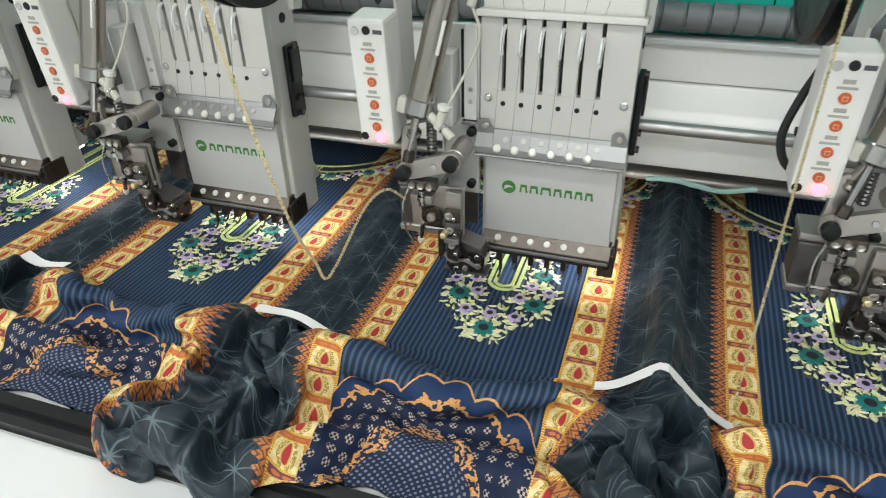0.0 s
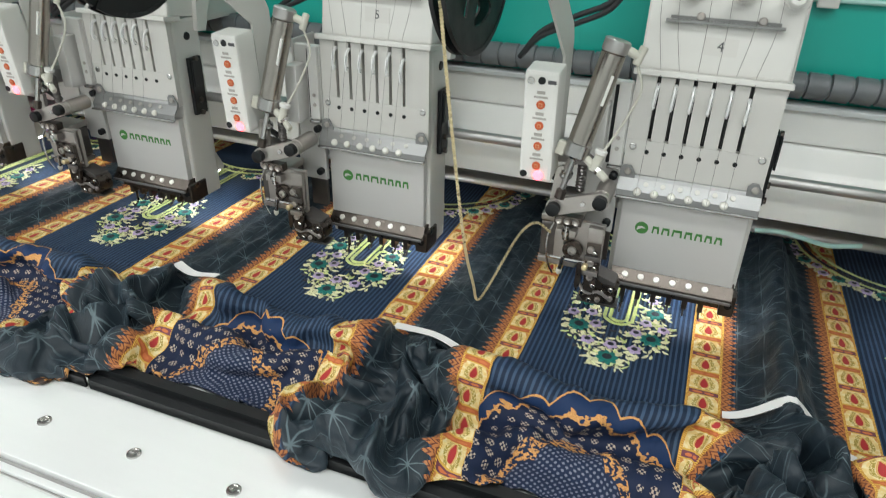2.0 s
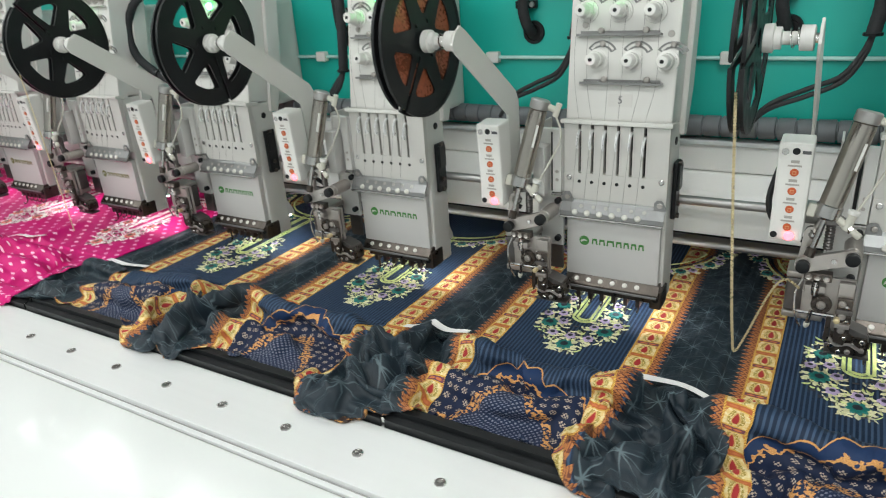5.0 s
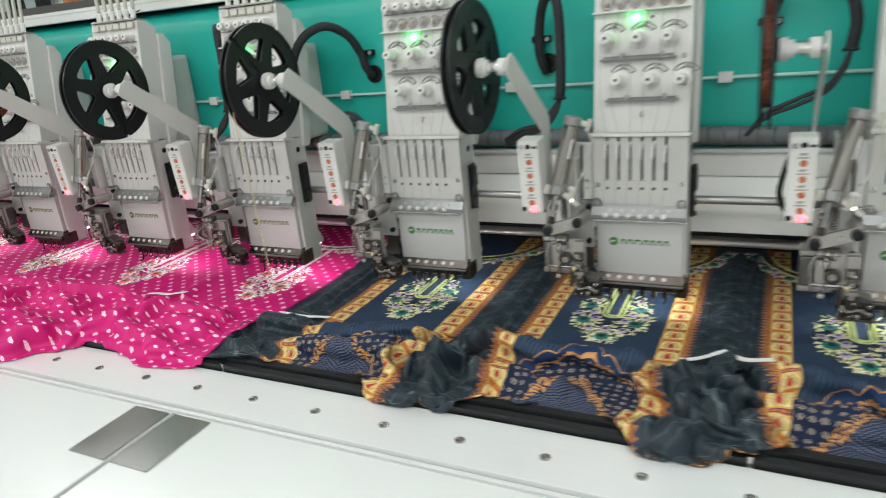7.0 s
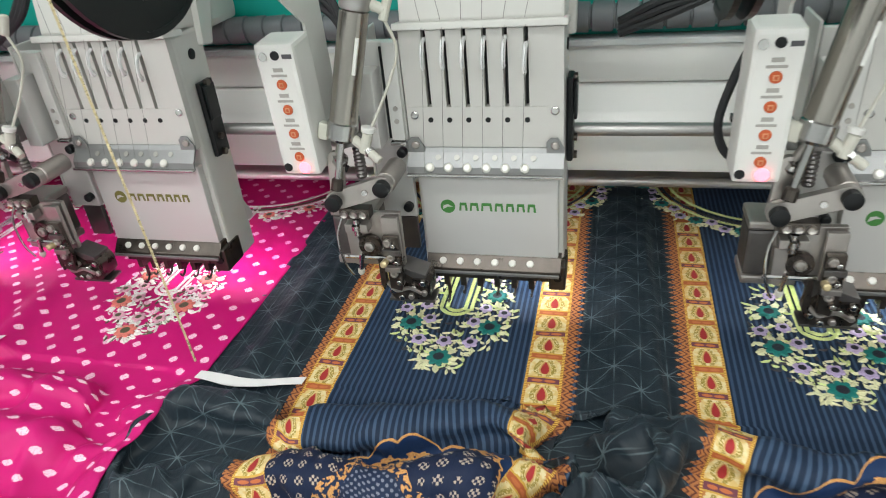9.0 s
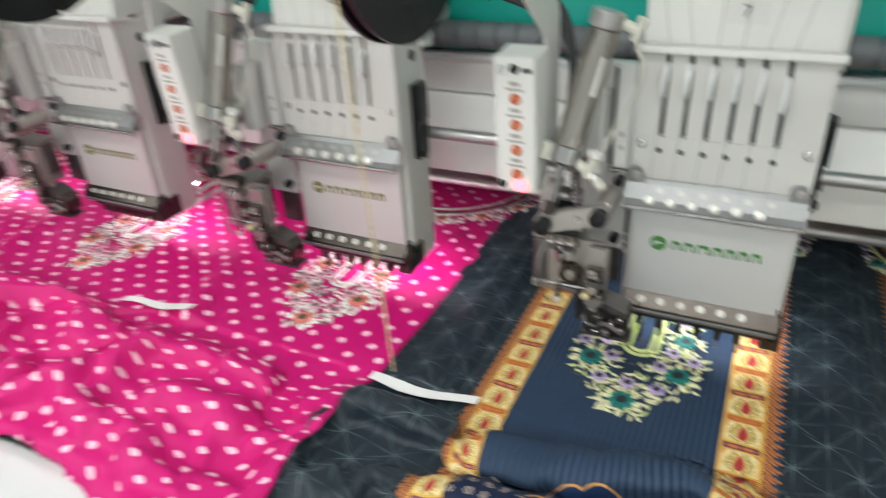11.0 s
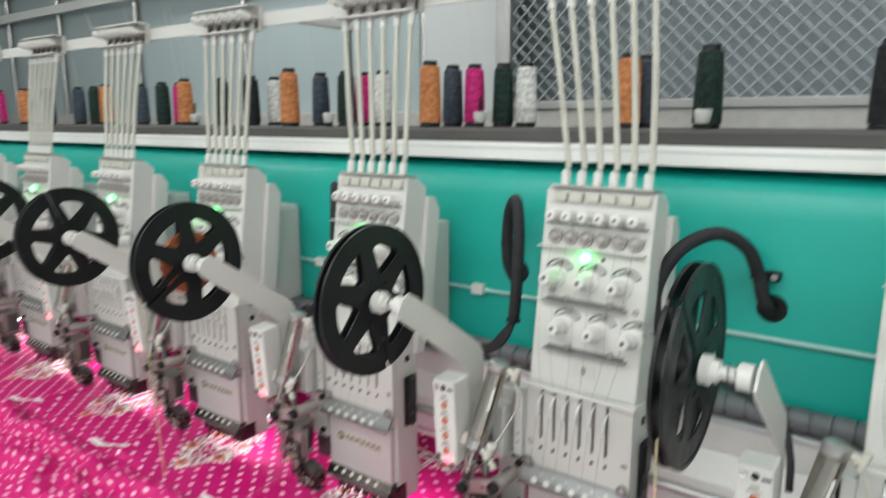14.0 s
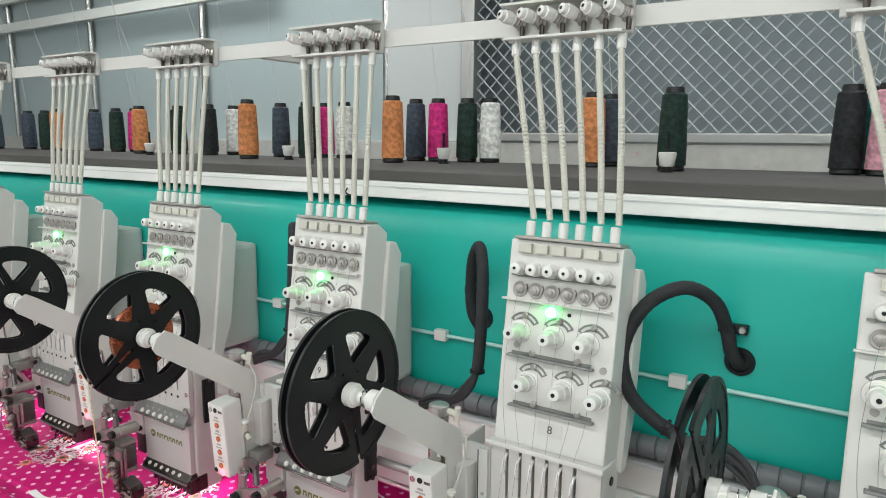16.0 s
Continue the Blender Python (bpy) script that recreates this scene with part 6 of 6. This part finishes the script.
    part("stitched_leaves", bm, mats, e)
    return tagged(e, label, "embroidery", "neckline embroideries")


rng = random.Random(5)
NAVY_MOTIF = motif("embroidery", ("lime", "cream", "teal", "lilac", "dark"), "raised lime, teal and lilac floral embroidery on navy cloth", rng)
PINK_MOTIF = motif("embroidery", ("white", "white", "coral", "rosy", "olive"), "raised white, coral and olive floral embroidery on magenta cloth", rng)
for n in range(FIRST, LAST + 1):
    src = NAVY_MOTIF if n <= 7 else PINK_MOTIF
    at = pose(head_x(n), 0, 0)
    if n == FIRST or n == 8:
        src.matrix_basis = at
    else:
        copy_thing(src, at)


def lie(sheet, x, y):
    """How high a sheet of cloth lies at a place."""
    hit, place, _, _ = sheet.ray_cast((x, y, 0.4), (0, 0, -1))
    return place.z if hit else 0.005


bpy.context.view_layer.update()


def cloth_tag(sheet, x0, x1, y, tilt, seed):
    """A loose white strip of interlining that lies over the cloth."""
    bm = bmesh.new()
    n, rows, rest = 16, [], []
    for i in range(n + 1):
        t = i / n
        x, yy = x0 + (x1 - x0) * t, y + tilt * (t - 0.5) + 0.006 * math.sin(t * 5 + seed)
        rest.append(max(lie(sheet, x, yy), lie(sheet, x, yy + 0.008), lie(sheet, x, yy - 0.008), lie(sheet, x + 0.004, yy)))
    for _ in range(10):
        rest = [max(rest[i] - 0.0006, (rest[max(i - 1, 0)] + rest[i] + rest[min(i + 1, n)]) / 3) for i in range(n + 1)]
    for i in range(n + 1):
        t = i / n
        x = x0 + (x1 - x0) * t
        yy = y + tilt * (t - 0.5) + 0.006 * math.sin(t * 5 + seed)
        z = rest[i] + 0.0014 + 0.003 * math.sin(math.pi * t) * (0.6 + 0.4 * math.sin(seed))
        w = 0.0085 * (1 - 0.25 * abs(math.sin(t * 3 + seed)))
        rows.append([bm.verts.new((x, yy + w, z)), bm.verts.new((x, yy - w, z + 0.002)), bm.verts.new((x, yy - w, z + 0.003)), bm.verts.new((x, yy + w, z + 0.001))])
    for a, b in zip(rows, rows[1:]):
        for j in range(4):
            bm.faces.new((a[j], a[(j + 1) % 4], b[(j + 1) % 4], b[j]))
    bm.faces.new(rows[0])
    bm.faces.new(rows[-1])
    return tagged(part("cloth_strip", bm, M["tag"], None, "loose white interlining strip lying on the cloth", True), category="cloth strip", group="white strips")


for n in range(FIRST, 7):
    cloth_tag(NAVY, head_x(n) + 0.089, head_x(n) + 0.223, -0.131, -0.012, n * 1.3)
cloth_tag(NAVY, -1.507, -1.382, -0.130, 0.006, 2.2)
for n in range(8, 15):
    cloth_tag(PINK, head_x(n) - 0.300, head_x(n) - 0.180, -0.118, 0.012, n * 0.9)


# ---------------------------------------------------------------- thread cones on the shelf
def thread_cone(color):
    e = new("thread_cone")
    part("core", lathe([(0, 0.0225), (0.003, 0.0245), (0.008, 0.0232), (0.147, 0.0165), (0.151, 0.0150), (0.151, 0.009)], (0, 0, 0), (0, 0, 1), 24), M["black"], e, "black plastic cone core", True)
    part("thread", lathe([(0.009, 0.0225), (0.011, 0.0262), (0.05, 0.0256), (0.10, 0.0240), (0.137, 0.0222), (0.140, 0.0175)], (0, 0, 0), (0, 0, 1), 32), THREADS[color], e, color + " wound thread", True)
    return tagged(e, {"orange": "burnt orange", "slate": "slate blue", "pink": "magenta", "green": "dark green", "white": "white", "teal": "teal", "rose": "pale pink", "black": "black"}[color] + " embroidery thread cone on the dusty shelf", "thread cone", "thread cones")


CONES = {}


def put_cone(color, x, y, turn):
    m = pose(x, y, 0.6902, 0, 0, turn)
    if color not in CONES:
        CONES[color] = thread_cone(color)
        CONES[color].matrix_basis = m
    else:
        copy_thing(CONES[color], m)


# colour, x and y of the cones that stand on the shelf
CONE_ROWS = (("slate", -4.14, 0.63), ("green", -4.03, 0.64), ("orange", -3.827, 0.579), ("slate", -3.72, 0.66), ("green", -3.545, 0.638), ("pink", -3.50, 0.68), ("orange", -3.287, 0.560), ("green", -3.155, 0.607), ("black", -2.988, 0.593),
             ("white", -2.98, 0.68), ("orange", -2.660, 0.459), ("slate", -2.718, 0.629), ("pink", -2.60, 0.685), ("green", -2.607, 0.62), ("white", -2.515, 0.67), ("orange", -2.221, 0.502), ("slate", -2.251, 0.636), ("pink", -2.189, 0.642),
             ("green", -2.117, 0.660), ("white", -2.062, 0.675), ("orange", -1.774, 0.591), ("slate", -1.762, 0.660), ("green", -1.596, 0.526), ("black", -1.322, 0.600), ("teal", -1.296, 0.665), ("rose", -1.268, 0.587),
             ("slate", -4.30, 0.58), ("orange", -4.45, 0.55), ("green", -4.60, 0.62), ("pink", -4.75, 0.57), ("slate", -4.9, 0.55), ("orange", -5.1, 0.6), ("white", -5.3, 0.57))
for i, (c, x, y) in enumerate(CONE_ROWS):
    put_cone(c, x, y, 47 * i)


def spool_pin(x, y):
    bm = lathe([(0.010, 0.0105), (0.012, 0.0125), (0.030, 0.0155), (0.034, 0.0155), (0.035, 0.0135)], (0, 0, 0), (0, 0, 1), 16)
    e = new("spool_holder")
    part("cup", bm, M["plastic"], e, "", True)
    part("base", lathe([(0, 0.012), (0.003, 0.012), (0.004, 0.009), (0.0098, 0.009)], (0, 0, 0), (0, 0, 1), 14), M["black"], e, "black base")
    part("pin", rod((0, 0, 0.0352), (0, 0, 0.068), 0.0030, 8), M["black"], e)
    e.matrix_basis = pose(x, y, 0.6902)
    return tagged(e, "white plastic spool holder with a thin pin", "spool holder", "spool holders")


for x, y in ((-2.098, 0.528), (-1.588, 0.470), (-2.526, 0.47), (-3.12, 0.48)):
    spool_pin(x, y)


def thread_strand(x, y, sway):
    """A single thread that rises slackly from a cone towards the ceiling eyes."""
    pts = [(x, y, 0.842), (x + 0.010 * sway, y - 0.02, 0.98), (x - 0.016 * sway, y - 0.06, 1.18), (x + 0.012 * sway, y - 0.10, 1.45), (x, y - 0.12, 1.998)]
    return tagged(part("thread_strand", hose(pts, 0.0007, 5, 0, None, 8), M["strand"], None, "fine pale thread rising slackly from a cone", True), category="thread", group="thread strands")


for i, (c, x, y) in enumerate(CONE_ROWS[:26]):
    if i % 3 != 1:
        thread_strand(x, y, (1.0, -0.7, 1.4, -1.2)[i % 4])


# ---------------------------------------------------------------- what moves
LOWER = (0.034, -0.012, -0.030)   # how far the feeders swing down
STEPS = [(0.0, 0.0), (14.15, 0.0), (14.3, 0.08), (14.5, 0.38), (14.7, 0.85), (14.9, 1.0), (16.0, 1.0)]


def motions():
    for n, feeder in FEEDERS:
        x = head_x(n)
        walk(feeder, [(t, pose(x + LOWER[0] * s, LOWER[1] * s, LOWER[2] * s)) for t, s in STEPS])
    for n, cyl in CYLINDERS:
        x = head_x(n)
        walk(cyl, [(t, pose(x - 0.117 - 0.010 * s, -0.062 + 0.012 * s, 0.263 + 0.010 * s, -8 + 6 * s, 12.5 * (1 - s), 0)) for t, s in STEPS])


motions()
